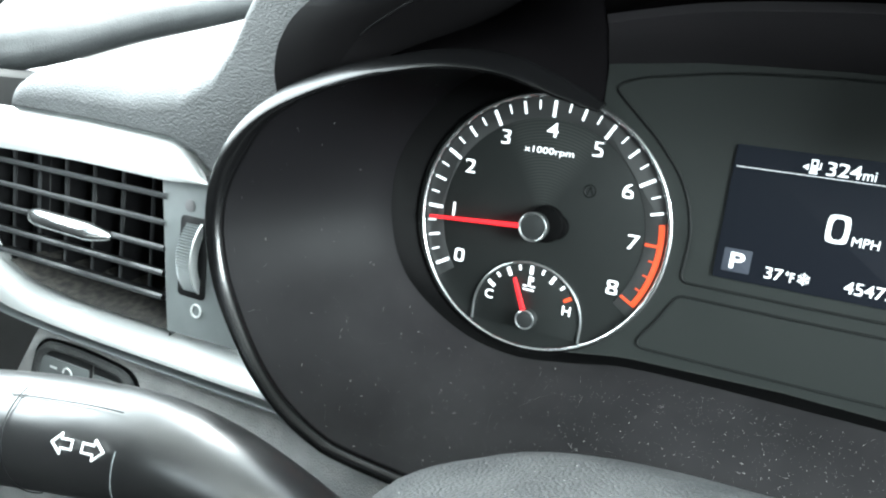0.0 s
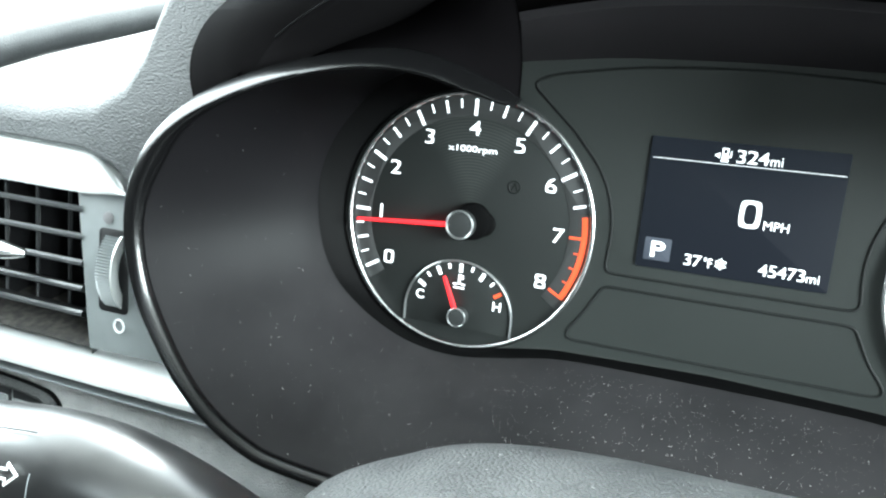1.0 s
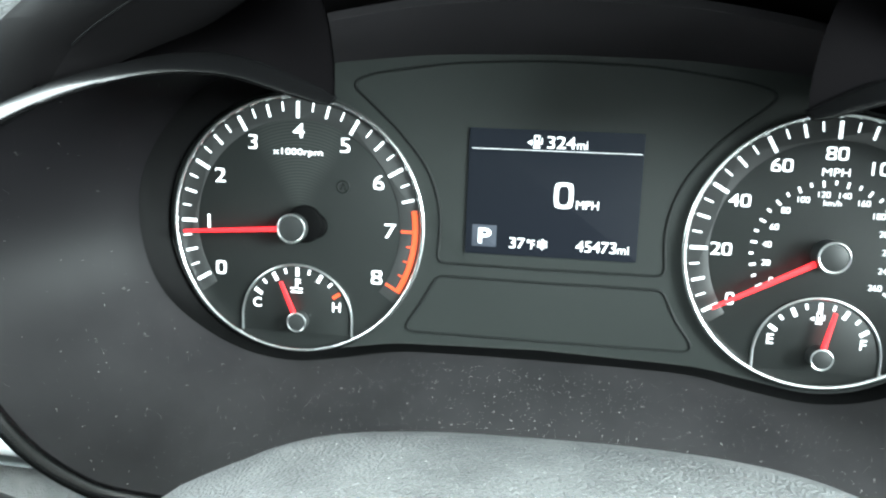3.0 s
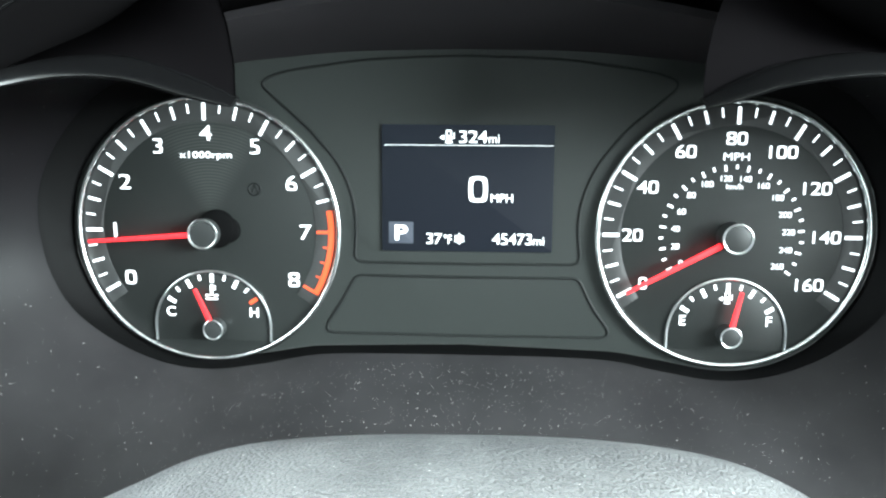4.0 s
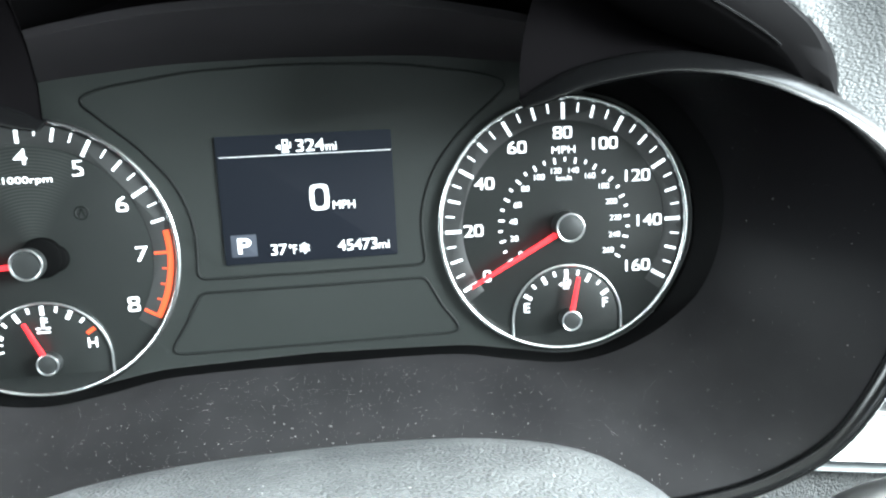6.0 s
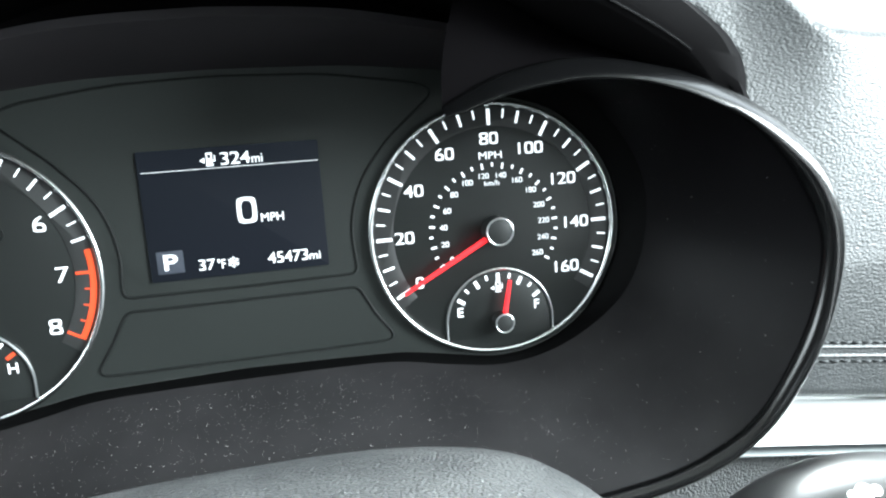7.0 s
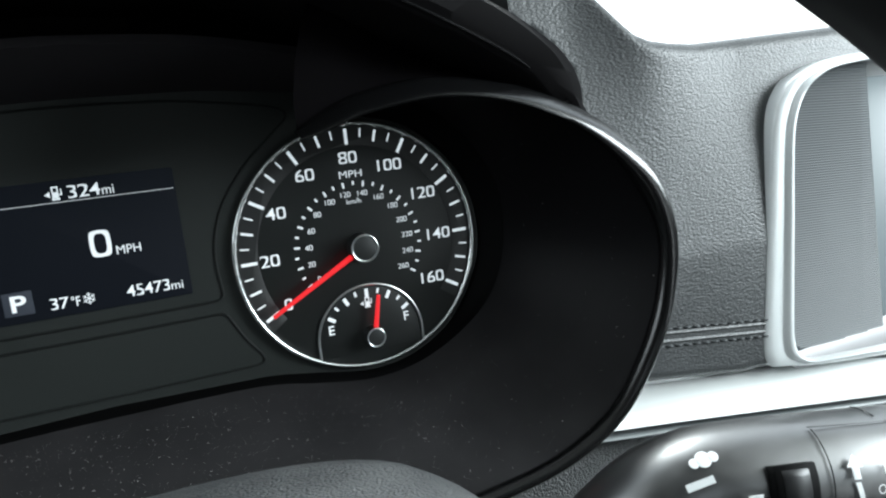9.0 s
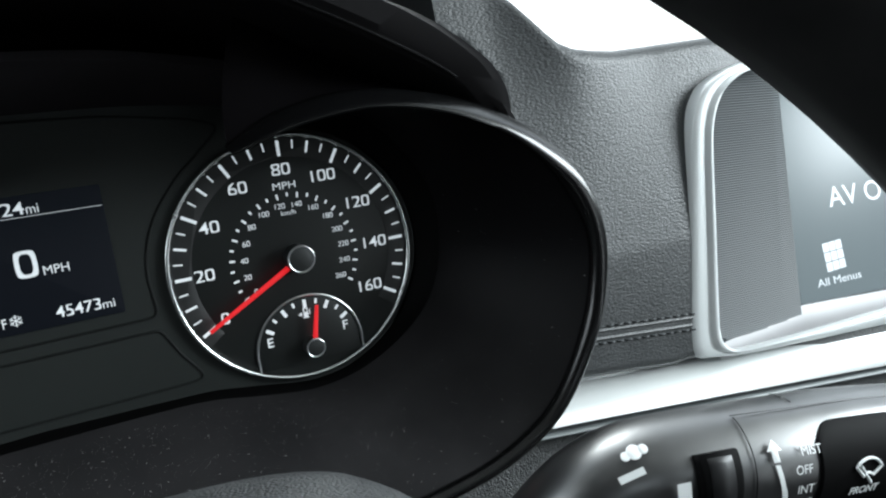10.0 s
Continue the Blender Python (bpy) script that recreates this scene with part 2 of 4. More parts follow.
shift.inputs[1].default_value = (0.108, 0, 0)
wire(TACH_DIAL, coords(TACH_DIAL), shift.inputs[0])
wire(TACH_DIAL, shift.outputs[0], sep.inputs[0])
rings_tex = node(TACH_DIAL, "ShaderNodeTexWave", Scale=240.0)
rings_tex.wave_type, rings_tex.rings_direction = "RINGS", "Y"
wire(TACH_DIAL, shift.outputs[0], rings_tex.inputs["Vector"])
side_of = node(TACH_DIAL, "ShaderNodeMath")
side_of.operation = "ABSOLUTE"
wire(TACH_DIAL, sep.outputs[0], side_of.inputs[0])
fan = node(TACH_DIAL, "ShaderNodeMath")
fan.operation, fan.inputs[1].default_value = "MULTIPLY", 0.62
wire(TACH_DIAL, sep.outputs[2], fan.inputs[0])
edge_of = node(TACH_DIAL, "ShaderNodeMath")
edge_of.operation = "SUBTRACT"
wire(TACH_DIAL, fan.outputs[0], edge_of.inputs[0])
wire(TACH_DIAL, side_of.outputs[0], edge_of.inputs[1])
soft_edge = node(TACH_DIAL, "ShaderNodeMapRange")
soft_edge.inputs["From Min"].default_value, soft_edge.inputs["From Max"].default_value = 0.0, 0.009
wire(TACH_DIAL, edge_of.outputs[0], soft_edge.inputs["Value"])
both_of = node(TACH_DIAL, "ShaderNodeMath")
both_of.operation = "MULTIPLY"
wire(TACH_DIAL, soft_edge.outputs[0], both_of.inputs[0])
wire(TACH_DIAL, rings_tex.outputs["Fac"], both_of.inputs[1])
tone = node(TACH_DIAL, "ShaderNodeValToRGB")
tone.color_ramp.elements[0].color, tone.color_ramp.elements[1].color = (0.013, 0.0145, 0.014, 1), (0.034, 0.037, 0.035, 1)
wire(TACH_DIAL, both_of.outputs[0], tone.inputs[0])
wire(TACH_DIAL, tone.outputs[0], TACH_DIAL.node_tree.nodes["Principled BSDF"].inputs["Base Color"])
SCREEN = material("dark_display", (0.006, 0.0065, 0.009), 0.4, emit=(0.75, 0.95, 1.3), strength=0.0011, sheen=0.06)
LIT = material("lit_white", (0.55, 0.55, 0.55), 0.5, emit=(0.95, 0.97, 1.0), strength=0.16)
RED = material("lit_red", (0.25, 0.008, 0.01), 0.5, emit=(1.0, 0.014, 0.022), strength=0.2)
AMBER = material("lit_amber", (0.25, 0.025, 0.008), 0.5, emit=(1.0, 0.11, 0.03), strength=0.11)
PAINT = material("white_print", (0.75, 0.77, 0.77), 0.5)
CAPTION = material("lit_grey_caption", (0.3, 0.31, 0.32), 0.4, emit=(0.9, 0.95, 1.0), strength=0.2)
DUST = material("dust_flecks", (0.55, 0.55, 0.54), 0.9)
THREAD = material("grey_thread", (0.035, 0.038, 0.04), 0.7)
DUSTY = material("dusty_plastic", (0.03, 0.03, 0.028), 0.9)
blotch(DUSTY, ((0.012, 0.012, 0.0115), (0.055, 0.05, 0.044)), 260, 6.0)
TILE = material("gear_tile", (0.03, 0.033, 0.04), 0.4, emit=(0.8, 0.9, 1.2), strength=0.006, sheen=0.1)
WHEEL = material("smooth_black_leather", (0.012, 0.012, 0.0125), 0.55, sheen=0.25)
blotch(WHEEL, (0.010, 0.015), 90)
LEDGE = material("grey_ledge_plastic", (0.2, 0.195, 0.2), 0.4)
# glow holds both the lit screen and the sky's glare on its glass
CENTRE_GLASS = material("centre_screen_glass", (0.03, 0.035, 0.038), 0.42, emit=(0.82, 0.95, 1.0), strength=0.065, sheen=0.4)
ROOFING = material("grey_headlining", (0.45, 0.45, 0.43), 0.9)
TRIM = material("dark_cabin_trim", (0.012, 0.012, 0.0125), 0.75, sheen=0.2)
GROUND = material("pale_concrete", (0.55, 0.55, 0.54), 0.9)
blotch(GROUND, (0.46, 0.62), 0.7)
blotch(ROOFING, ((0.40, 0.40, 0.385), (0.48, 0.48, 0.46)), 40)
blotch(TRIM, (0.009, 0.015), 25)

# ---- lines of the binnacle, the half at the speedometer's side ----
TACH, SPEED = -109.0, 110.0
RIM_Y, FACE_Y = -72.0, -8.0
RIM_LINE = [(75.5, 51.3), (92, 58.2), (103, 60.8), (115, 62.5), (126, 63), (140, 61.6), (153, 59), (166, 55.2), (186, 46), (202.2, 33.5), (215.2, 18), (222.7, 1), (223.7, -16), (218.7, -38), (209.2, -57), (195.2, -75), (178, -86), (152, -94), (100, -99), (50, -100), (0, -100)]
RIM_LEFT = [(72, 51), (85, 55.8), (106, 61.5), (127, 61.9), (148.5, 58.2), (172, 51.7), (195, 41.9), (210, 31), (220, 18), (226.5, 4), (228.5, -10), (227, -24), (222, -40), (213, -56), (202, -71), (188, -84), (170, -93.5), (152, -97.5), (100, -100), (50, -100), (0, -100)]
HOLE_LINE = [(97, 62), (110, 66), (143, 60), (164, 42), (177, 18), (177.5, -8), (169, -30.5), (152.5, -45.5), (130.5, -56), (108, -59.2), (84, -56), (62, -51.7), (36, -50.6), (0, -50.4)]
INNER_LINE = [(104, 58), (110, 58.5), (139, 50.5), (161, 29), (168.5, 5), (166, -18), (152, -41), (132, -54), (110, -58), (84, -54), (66, -51), (50, -50.2), (0, -48.8)]
CROWN_LINE = [(104, 58), (106, 60), (106, 69.8), (88, 71), (76, 72.2), (47, 74.7), (0, 75.7)]
ARCH_LINE = [(183, 51), (176, 58), (164, 67.5), (141, 78), (104, 92), (60, 106), (0, 110)]


def lip(x):
    """How far the hood reaches towards the driver."""
    return -60 - 45 * max(0.0, 1 - (abs(x) / 185) ** 2)


def ease(t):
    t = min(1.0, max(0.0, t))
    return t * t * (3 - 2 * t)


def both(line, n, left=None):
    """The line at both sides, from end to end, as (x, z); left: its own course at the tachometer's side."""
    half = [(p.x, p.z) for p in spline([(x, 0, z) for x, z in line], n)]
    other = [(p.x, p.z) for p in spline([(x, 0, z) for x, z in left], n)] if left else half
    return half + [(-x, z) for x, z in other[-2::-1]]


# ---- instrument cluster ----
cluster = thing("instrument_cluster", "black instrument cluster with two white-lit dials and a small display", "instrument cluster", (0, 0, -55))

bm = bmesh.new()
plate(bm, both(INNER_LINE, 60)[:-1] + [(-x, z) for x, z in both(CROWN_LINE, 20)][1:-1][::1], 1.2, 6, 0.2)
part("panel", bm, PANEL, cluster, "dark grey matt panel")


def groove(outline, name):
    """A narrow raised line round a pocket of the panel."""
    bm = bmesh.new()
    path = [V((x, 1.1, z)) for x, z in outline]
    tube(bm, path + path[:2], 0.6, 8, cap=False)
    part(name, bm, GROOVE, cluster, "dark outline of a pocket")




def rounded(corners, n=7):
    """The outline through corners (x, z, radius), its corners rounded."""
    out = []
    for i, (x, z, r) in enumerate(corners):
        p, a, b = V((x, z)), V(corners[i - 1][:2]), V(corners[(i + 1) % len(corners)][:2])
        u, w = (a - p).normalized(), (b - p).normalized()
        half = math.acos(max(-1.0, min(1.0, u.dot(w)))) / 2
        d = min(r / math.tan(half), (a - p).length * 0.48, (b - p).length * 0.48)
        for k in range(n):
            t = k / (n - 1)
            q = (p + u * d) * (1 - t) ** 2 + p * 2 * t * (1 - t) + (p + w * d) * t * t
            out.append((q.x, q.y))
    return out


groove(rounded([(0, 72.7, 400), (42, 71, 200), (76, 66, 60), (88, 61.8, 7), (66, 43, 60), (53, 27, 60), (47, 8, 60), (49, -13.2, 4), (0, -13.5, 400), (-46.5, -13.2, 4), (-45, 8, 60), (-51, 27, 60), (-65, 43, 60), (-86, 61.8, 7), (-76, 66, 60), (-42, 71, 200)]), "pocket_outline")
groove(rounded([(0, -19.2, 400), (48.5, -19, 5), (55, -32, 40), (64.5, -44.6, 4), (0, -44.8, 400), (-61.5, -44.6, 4), (-53, -32, 40), (-46, -19, 5)]), "pocket_outline")


def bar_at(bm, cx, cz, angle, r0, r1, width, y, thick=0.15):
    c, s = math.cos(radians(angle)), math.sin(radians(angle))
    h = width / 2
    plate(bm, [(cx + r0 * c + h * s, cz + r0 * s - h * c), (cx + r1 * c + h * s, cz + r1 * s - h * c),
               (cx + r1 * c - h * s, cz + r1 * s + h * c), (cx + r0 * c - h * s, cz + r0 * s + h * c)], y - thick, y, 0.05)


def arc_band(bm, cx, cz, a0, a1, r0, r1, y, n=64, thick=0.2):
    out = [(cx + r1 * math.cos(radians(a0 + (a1 - a0) * k / n)), cz + r1 * math.sin(radians(a0 + (a1 - a0) * k / n))) for k in range(n + 1)]
    out += [(cx + r0 * math.cos(radians(a1 + (a0 - a1) * k / n)), cz + r0 * math.sin(radians(a1 + (a0 - a1) * k / n))) for k in range(n + 1)]
    plate(bm, out, y - thick, y, 0.05)


def needle(parent, cx, cz, angle, r0, r1, w0, w1, y):
    bm = bmesh.new()
    c, s = math.cos(radians(angle)), math.sin(radians(angle))
    pts = [(r0, -w0 / 2), (r1, -w1 / 2), (r1, w1 / 2), (r0, w0 / 2)]
    plate(bm, [(cx + a * c - b * s, cz + a * s + b * c) for a, b in pts], y - 0.8, y, 0.3)
    part("needle", bm, RED, parent, "lit red needle")


def stub(parent, cx, cz, r, y0, y1):
    bm = bmesh.new()
    drum(bm, cx, cz, r, y0, y1, 40, 0.6)
    part("hub", bm, HUB, parent, "dark round needle hub")
    bm = bmesh.new()
    tube(bm, [(cx + (r - 0.3) * math.cos(k * math.pi / 24), y0, cz + (r - 0.3) * math.sin(k * math.pi / 24)) for k in range(49)], r * 0.085, 8, cap=False)
    part("hub_ring", bm, SATIN, parent, "thin pale ring round the hub")


def dial(name, cx, cz, s, label, mat):
    bm = bmesh.new()
    drum(bm, cx, cz, 54.4 * s, 0, 4, 96, 0.1)
    face = part(name, bm, mat, cluster, label)
    bm = bmesh.new()
    tube(bm, [(cx + 54.8 * s * math.cos(k * math.pi / 60), -1.2, cz + 54.8 * s * math.sin(k * math.pi / 60)) for k in range(121)], 1.15, 10, cap=False)
    part("chrome_ring", bm, CHROME, face, "thin bright chrome ring")
    bm = bmesh.new()
    arc_band(bm, cx, cz, -36, 216, 45.0 * s, 53.4 * s, -0.02)
    part("outer_band", bm, BAND, face, "grey band behind the ticks")
    return face


def ticks(face, cx, cz, s, red_from=99):
    for k in range(33):
        if k >= red_from:
            continue
        a = 210 - 7.5 * k
        r0, w = (45.6, 1.4) if k % 4 == 0 else (47.2, 1.05) if k % 2 == 0 else (48.6, 0.65)
        bm = bmesh.new()
        bar_at(bm, cx, cz, a, r0 * s, 52.4 * s, w, -0.25)
        part("tick", bm, LIT, face)


def numerals(face, cx, cz, items, r, size, wide):
    for k, text in items:
        a = radians(210 - 30 * k)
        inward = 1.5 if len(text) == 3 else -0.4 if len(text) == 1 else 0.3
        word("numeral", text, cx + r * math.cos(a) - inward, -0.25, cz + r * math.sin(a), size, LIT, face, bold=0.002, wide=wide)


tach = dial("tachometer", TACH, -0.6, 1.025, "black tachometer dial reading just under one", TACH_DIAL)
ticks(tach, TACH, -0.6, 1.025, 27)
numerals(tach, TACH, -0.6, [(k, str(k)) for k in range(9)], 41.4, 6.1, 1.26)
word("unit", "x1000rpm", TACH, -0.25, 31.3, 3.5, LIT, tach, bold=0.002, width=22.3)
bm = bmesh.new()
arc_band(bm, TACH, -0.6, -30.5, 10, 51.6, 54.0, -0.3, 40)
part("red_zone", bm, AMBER, tach, "orange red-line arc")
for k in range(28, 33):
    bm = bmesh.new()
    bar_at(bm, TACH, -0.6, 210 - 7.5 * k, 46.5 if k % 4 == 0 else 49.5, 52, 1.2 if k % 4 == 0 else 0.7, -0.25)
    part("red_tick", bm, AMBER, tach)
# black discs: the needle's tail, and the hub's shadow painted on the dial
bm = bmesh.new()
drum(bm, TACH + 4, 0.6, 8.2, -4, -1, 40, 1)
drum(bm, TACH + 8.5, 0, 5.6, -3.6, -1, 32, 1)
part("tail_and_shadow", bm, NEAR_BLACK, tach, "black discs for the needle's tail and the hub's painted shadow")
bm = bmesh.new()
tube(bm, [(TACH + 20.5 + 2.6 * math.cos(k * math.pi / 12), -0.05, 17.5 + 2.6 * math.sin(k * math.pi / 12)) for k in range(25)], 0.4, 6, cap=False)
bar_at(bm, TACH + 19.8, 17.4, 68, -1.8, 2.0, 0.7, -0.05)
bar_at(bm, TACH + 21.2, 17.4, 112, -1.8, 2.0, 0.7, -0.05)
part("unlit_symbol", bm, GROOVE, tach, "dark unlit warning symbol")
stub(tach, TACH, -1.0, 6.3, -8, 0)
needle(tach, TACH, -1.0, 184.3, 6.5, 49.5, 2.1, 1.3, -7)

speed = dial("speedometer", SPEED, 0, 1.0, "black speedometer dial reading zero", DIAL)
ticks(speed, SPEED, 0, 1.0)
numerals(speed, SPEED, 0, [(k, str(20 * k)) for k in range(1, 9)], 39.9, 5.1, 1.22)
word("numeral", "0", SPEED - 35, -0.25, -20.3, 5.1, LIT, speed, bold=0.002, wide=1.08)
word("unit", "MPH", SPEED, -0.25, 32.6, 3.0, LIT, speed, bold=0.0, width=10.3)
word("unit", "km/h", SPEED, -0.25, 20.5, 2.2, LIT, speed, bold=0.0, width=6.6)
for k in range(27):
    a = 210 - 240 * k * 10 / 257.5
    bm = bmesh.new()
    bar_at(bm, SPEED, 0, a, 26.9 if k % 2 == 0 else 27.7, 29.4, 0.9, -0.25)
    part("tick", bm, LIT, speed)
    if k % 2 == 0:
        r = 24.0 if 40 < a < 140 else 23.0
        word("numeral", str(10 * k), SPEED + r * math.cos(radians(a)) * 1.0, -0.25, r * math.sin(radians(a)), 2.3, LIT, speed, bold=0.0, wide=1.08)
stub(speed, SPEED, 0, 6.1, -9, 0)
needle(speed, SPEED, 0, 208.6, 6.5, 49.0, 2.4, 1.6, -6)


def gauge(name, cx, cz, s, label, ends, pointer, hot, hub):
    bm = bmesh.new()
    arc = [(cx + 24.5 * s, cz - 6.2)] + [(cx + 24.6 * s * math.cos(radians(a)), cz + 24.6 * math.sin(radians(a))) for a in range(0, 181, 4)] + [(cx - 24.5 * s, cz - 6.2)]
    plate(bm, arc, -0.45, -0.05, 0.05)
    face = part(name, bm, DIAL, cluster, label)
    bm = bmesh.new()
    tube(bm, [(x, -0.9, z) for x, z in arc], 0.6, 8)
    part("gauge_ring", bm, SATIN, face, "thin satin half ring")
    for k in range(9):
        a = 147 - 14.25 * k
        bm = bmesh.new()
        bar_at(bm, cx, cz, a, s * (18.9 if k % 2 == 0 else 20.4), s * 22.7, 1.6 if k % 2 == 0 else 1.1, -0.5)
        part("tick", bm, AMBER if hot and k == 8 else LIT, face)
    for text, x in zip(ends, (-18.0 * s, 17.6 * s)):
        word("numeral", text, cx + x, -0.5, cz + 6.6, 4.2, LIT, face, bold=0.01, wide=1.05)
    x, y, z = hub
    stub(face, x, z, 4.4, y, 0)
    needle(face, x, z, pointer, 4.0, 19.2, 2.2, 1.5, y * 0.7)
    return face


coolant = gauge("coolant_gauge", TACH + 0.3, -42.6, 1.03, "small coolant temperature gauge, needle below the middle", "CH", 113.5, True, (TACH + 1.5, -5, -43.0))
bm = bmesh.new()
bar_at(bm, TACH, -26.5, 90, -2.2, 2.4, 1.1, -0.5)
for dz in (0.6, 1.8):
    box(bm, TACH + 0.5, TACH + 1.9, -0.65, -0.5, -26.5 + dz - 0.3, -26.5 + dz + 0.3)
for dx in (-1.9, 1.9):
    box(bm, TACH + dx - 0.9, TACH + dx + 0.9, -0.65, -0.5, -29.0, -28.3)
box(bm, TACH - 2.6, TACH + 2.6, -0.65, -0.5, -30.6, -29.9)
part("coolant_symbol", bm, LIT, coolant, "white thermometer symbol")


def pump(bm, cx, cz, s, y):
    """A fuel pump with a pointer at its side."""
    box(bm, cx - 1.0 * s, cx + 0.7 * s, y - 0.1, y, cz - 1.6 * s, cz - 1.15 * s)
    box(bm, cx - 0.85 * s, cx + 0.55 * s, y - 0.1, y, cz - 1.1 * s, cz + 0.3 * s)
    for x0, x1, z0, z1 in ((-0.85, -0.55, 0.3, 1.6), (0.25, 0.55, 0.3, 1.6), (-0.85, 0.55, 1.3, 1.6), (0.6, 1.2, -0.5, -0.2), (1.0, 1.25, -0.5, 1.0)):
        box(bm, cx + x0 * s, cx + x1 * s, y - 0.1, y, cz + z0 * s, cz + z1 * s)
    plate(bm, [(cx - 2.5 * s, cz - 0.2 * s), (cx - 1.3 * s, cz - 0.9 * s), (cx - 1.3 * s, cz + 0.5 * s)], y - 0.1, y, 0.02)


fuel = gauge("fuel_gauge", SPEED + 0.2, -42.4, 1.0, "small fuel gauge reading past half full", "EF", 78.5, False, (SPEED + 0.6, -7, -41.4))
bm = bmesh.new()
pump(bm, SPEED + 0.3, -26.0, 1.5, -0.5)
part("fuel_symbol", bm, LIT, fuel, "white fuel pump symbol")

# the display between the dials
bm = bmesh.new()
plate(bm, rrect(-34.5, 36.8, -8, 44.8, 0.8), 0.2, 3, 0.1)
display = part("display_screen", bm, SCREEN, cluster, "dark blue-grey lit display")
bm = bmesh.new()
box(bm, -33.3, 36.2, 0.02, 0.15, 36.3, 36.48)
part("display_line", bm, LIT, display, "thin white line")
bm = bmesh.new()
pump(bm, -6.4, 39.9, 1.65, 0.15)
part("fuel_symbol", bm, LIT, display, "white fuel pump symbol")
for text, x0, x1, z0, z1 in (("324", -2.3, 9.2, 37.4, 42.3), ("mi", 9.8, 14.1, 37.4, 40.8), ("0", 1.7, 9.6, 12.9, 23.7), ("MPH", 11.0, 20.1, 13.0, 16.4),
                             ("37", -15.8, -9.3, -4.8, -0.4), ("\u00b0F", -8.4, -5.2, -4.8, -0.8), ("45473", 11.9, 28.3, -4.8, -0.2), ("mi", 28.9, 33.5, -4.8, -1.6)):
    word("reading", text, (x0 + x1) / 2, 0.15, (z0 + z1) / 2, z1 - z0, LIT, display, bold=0.0 if text in ("0", "MPH", "mi") else 0.006, width=x1 - x0)
bm = bmesh.new()
plate(bm, rrect(-31.8, -21.4, -4.8, 4.4, 0.3), 0.1, 0.2, 0.02)
part("gear_tile", bm, TILE, display, "pale square behind the gear letter")
word("gear_letter", "P", -26.4, 0.08, -0.2, 6.4, LIT, display, bold=0.02, width=5.4)
bm = bmesh.new()
for a in (90, 30, 150):
    bar_at(bm, -2.0, -2.6, a, -2.4, 2.4, 0.34, 0.15, 0.08)
    for e in (-1, 1):
        c, s = math.cos(radians(a)), math.sin(radians(a))
        for turn in (-50, 50):
            bar_at(bm, -2.0 + e * 1.2 * c, -2.6 + e * 1.2 * s, a + turn + (0 if e > 0 else 180), 0, 1.0, 0.26, 0.15, 0.08)
part("snowflake_symbol", bm, LIT, display, "white snowflake symbol")

# ---- binnacle ----
binnacle = thing("binnacle", "matt black plastic binnacle with a rolled rim round the dials", "binnacle", (0, -40, -102))
rim, hole = both(RIM_LINE, 90, RIM_LEFT), both(HOLE_LINE, 90)

bm = bmesh.new()
rings = []
for k in range(15):
    s = k / 14
    bend = s ** 1.12
    rings.append([V((h[0] + (r[0] - h[0]) * bend, FACE_Y + (RIM_Y - FACE_Y) * s, h[1] + (r[1] - h[1]) * bend)) for h, r in zip(hole, rim)])
loft(bm, rings)
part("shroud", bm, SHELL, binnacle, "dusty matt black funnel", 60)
bm = bmesh.new()
n = len(rim)
ROUND = [(-2.4, 4.0), (-3.1, 1.3), (-3.0, 0.0), (-2.3, -0.8), (-1.2, -1.05), (1.0, -1.05), (2.3, -0.8), (3.0, 0.0), (3.3, 1.5), (3.2, 6.0)]
WIDE = [(-3.8, 5.0), (-4.7, 2.4), (-4.2, 0.7), (-2.9, -0.8), (-1.1, -1.7), (1.2, -1.7), (3.2, -0.9), (4.3, 0.6), (4.8, 3.0), (4.6, 7.0)]
ROLL = [(-3.6, 5.0), (-4.0, 2.6), (-3.5, 0.8), (-2.3, -0.9), (-0.7, -2.0), (1.0, -2.3), (2.6, -1.4), (3.5, 0.2), (3.8, 2.4), (3.6, 6.5)]
sections = []
for i, (x, z) in enumerate(rim):
    a, b = rim[max(i - 1, 0)], rim[min(i + 1, n - 1)]
    out = V((b[1] - a[1], 0, a[0] - b[0])).normalized()
    away = V((0, 0, z)) if abs(x) < 130 else V((x - math.copysign(110, x), 0, z))
    out = out if out.dot(away) > 0 else -out
    swell = float(np.interp(abs(x), [150, 195], [0, 1])) * float(np.interp(z, [-40, 15], [0, 1]))
    size = float(np.interp(min(i, n - 1 - i), [0, 1, 3, 8, 16, 40, 60], [0.5, 0.9, 1.2, 1.3, 1.15, 1.0, 0.75]))
    lean = 1.1 * float(np.interp(z, [20, 48], [0, 1]))
    roll = float(np.interp(z, [-45, -5], [1, 0]))
    plain = [V(p).lerp(V(q), roll) for p, q in zip(ROUND, ROLL)]
    course = [tuple(p.lerp(V(q), swell)) for p, q in zip(plain, WIDE)]
    sections.append([V((x, RIM_Y, z)) + out * size * u + V((0, size * (w + lean * u), 0)) for u, w in course])
smooth = [spline(sec, 24) for sec in sections]
rows = loft(bm, smooth)
bm.faces.new([r for r in rows[0]]), bm.faces.new([r for r in rows[-1]])
part("rim", bm, RIM, binnacle, "satin black rolled rim", 60)
# near-black step between the shroud's hole and the panel's edge
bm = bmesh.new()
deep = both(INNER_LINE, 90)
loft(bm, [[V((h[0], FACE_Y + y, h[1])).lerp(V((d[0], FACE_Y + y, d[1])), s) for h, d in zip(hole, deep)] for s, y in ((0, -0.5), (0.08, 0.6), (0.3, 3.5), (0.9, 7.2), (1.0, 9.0))])
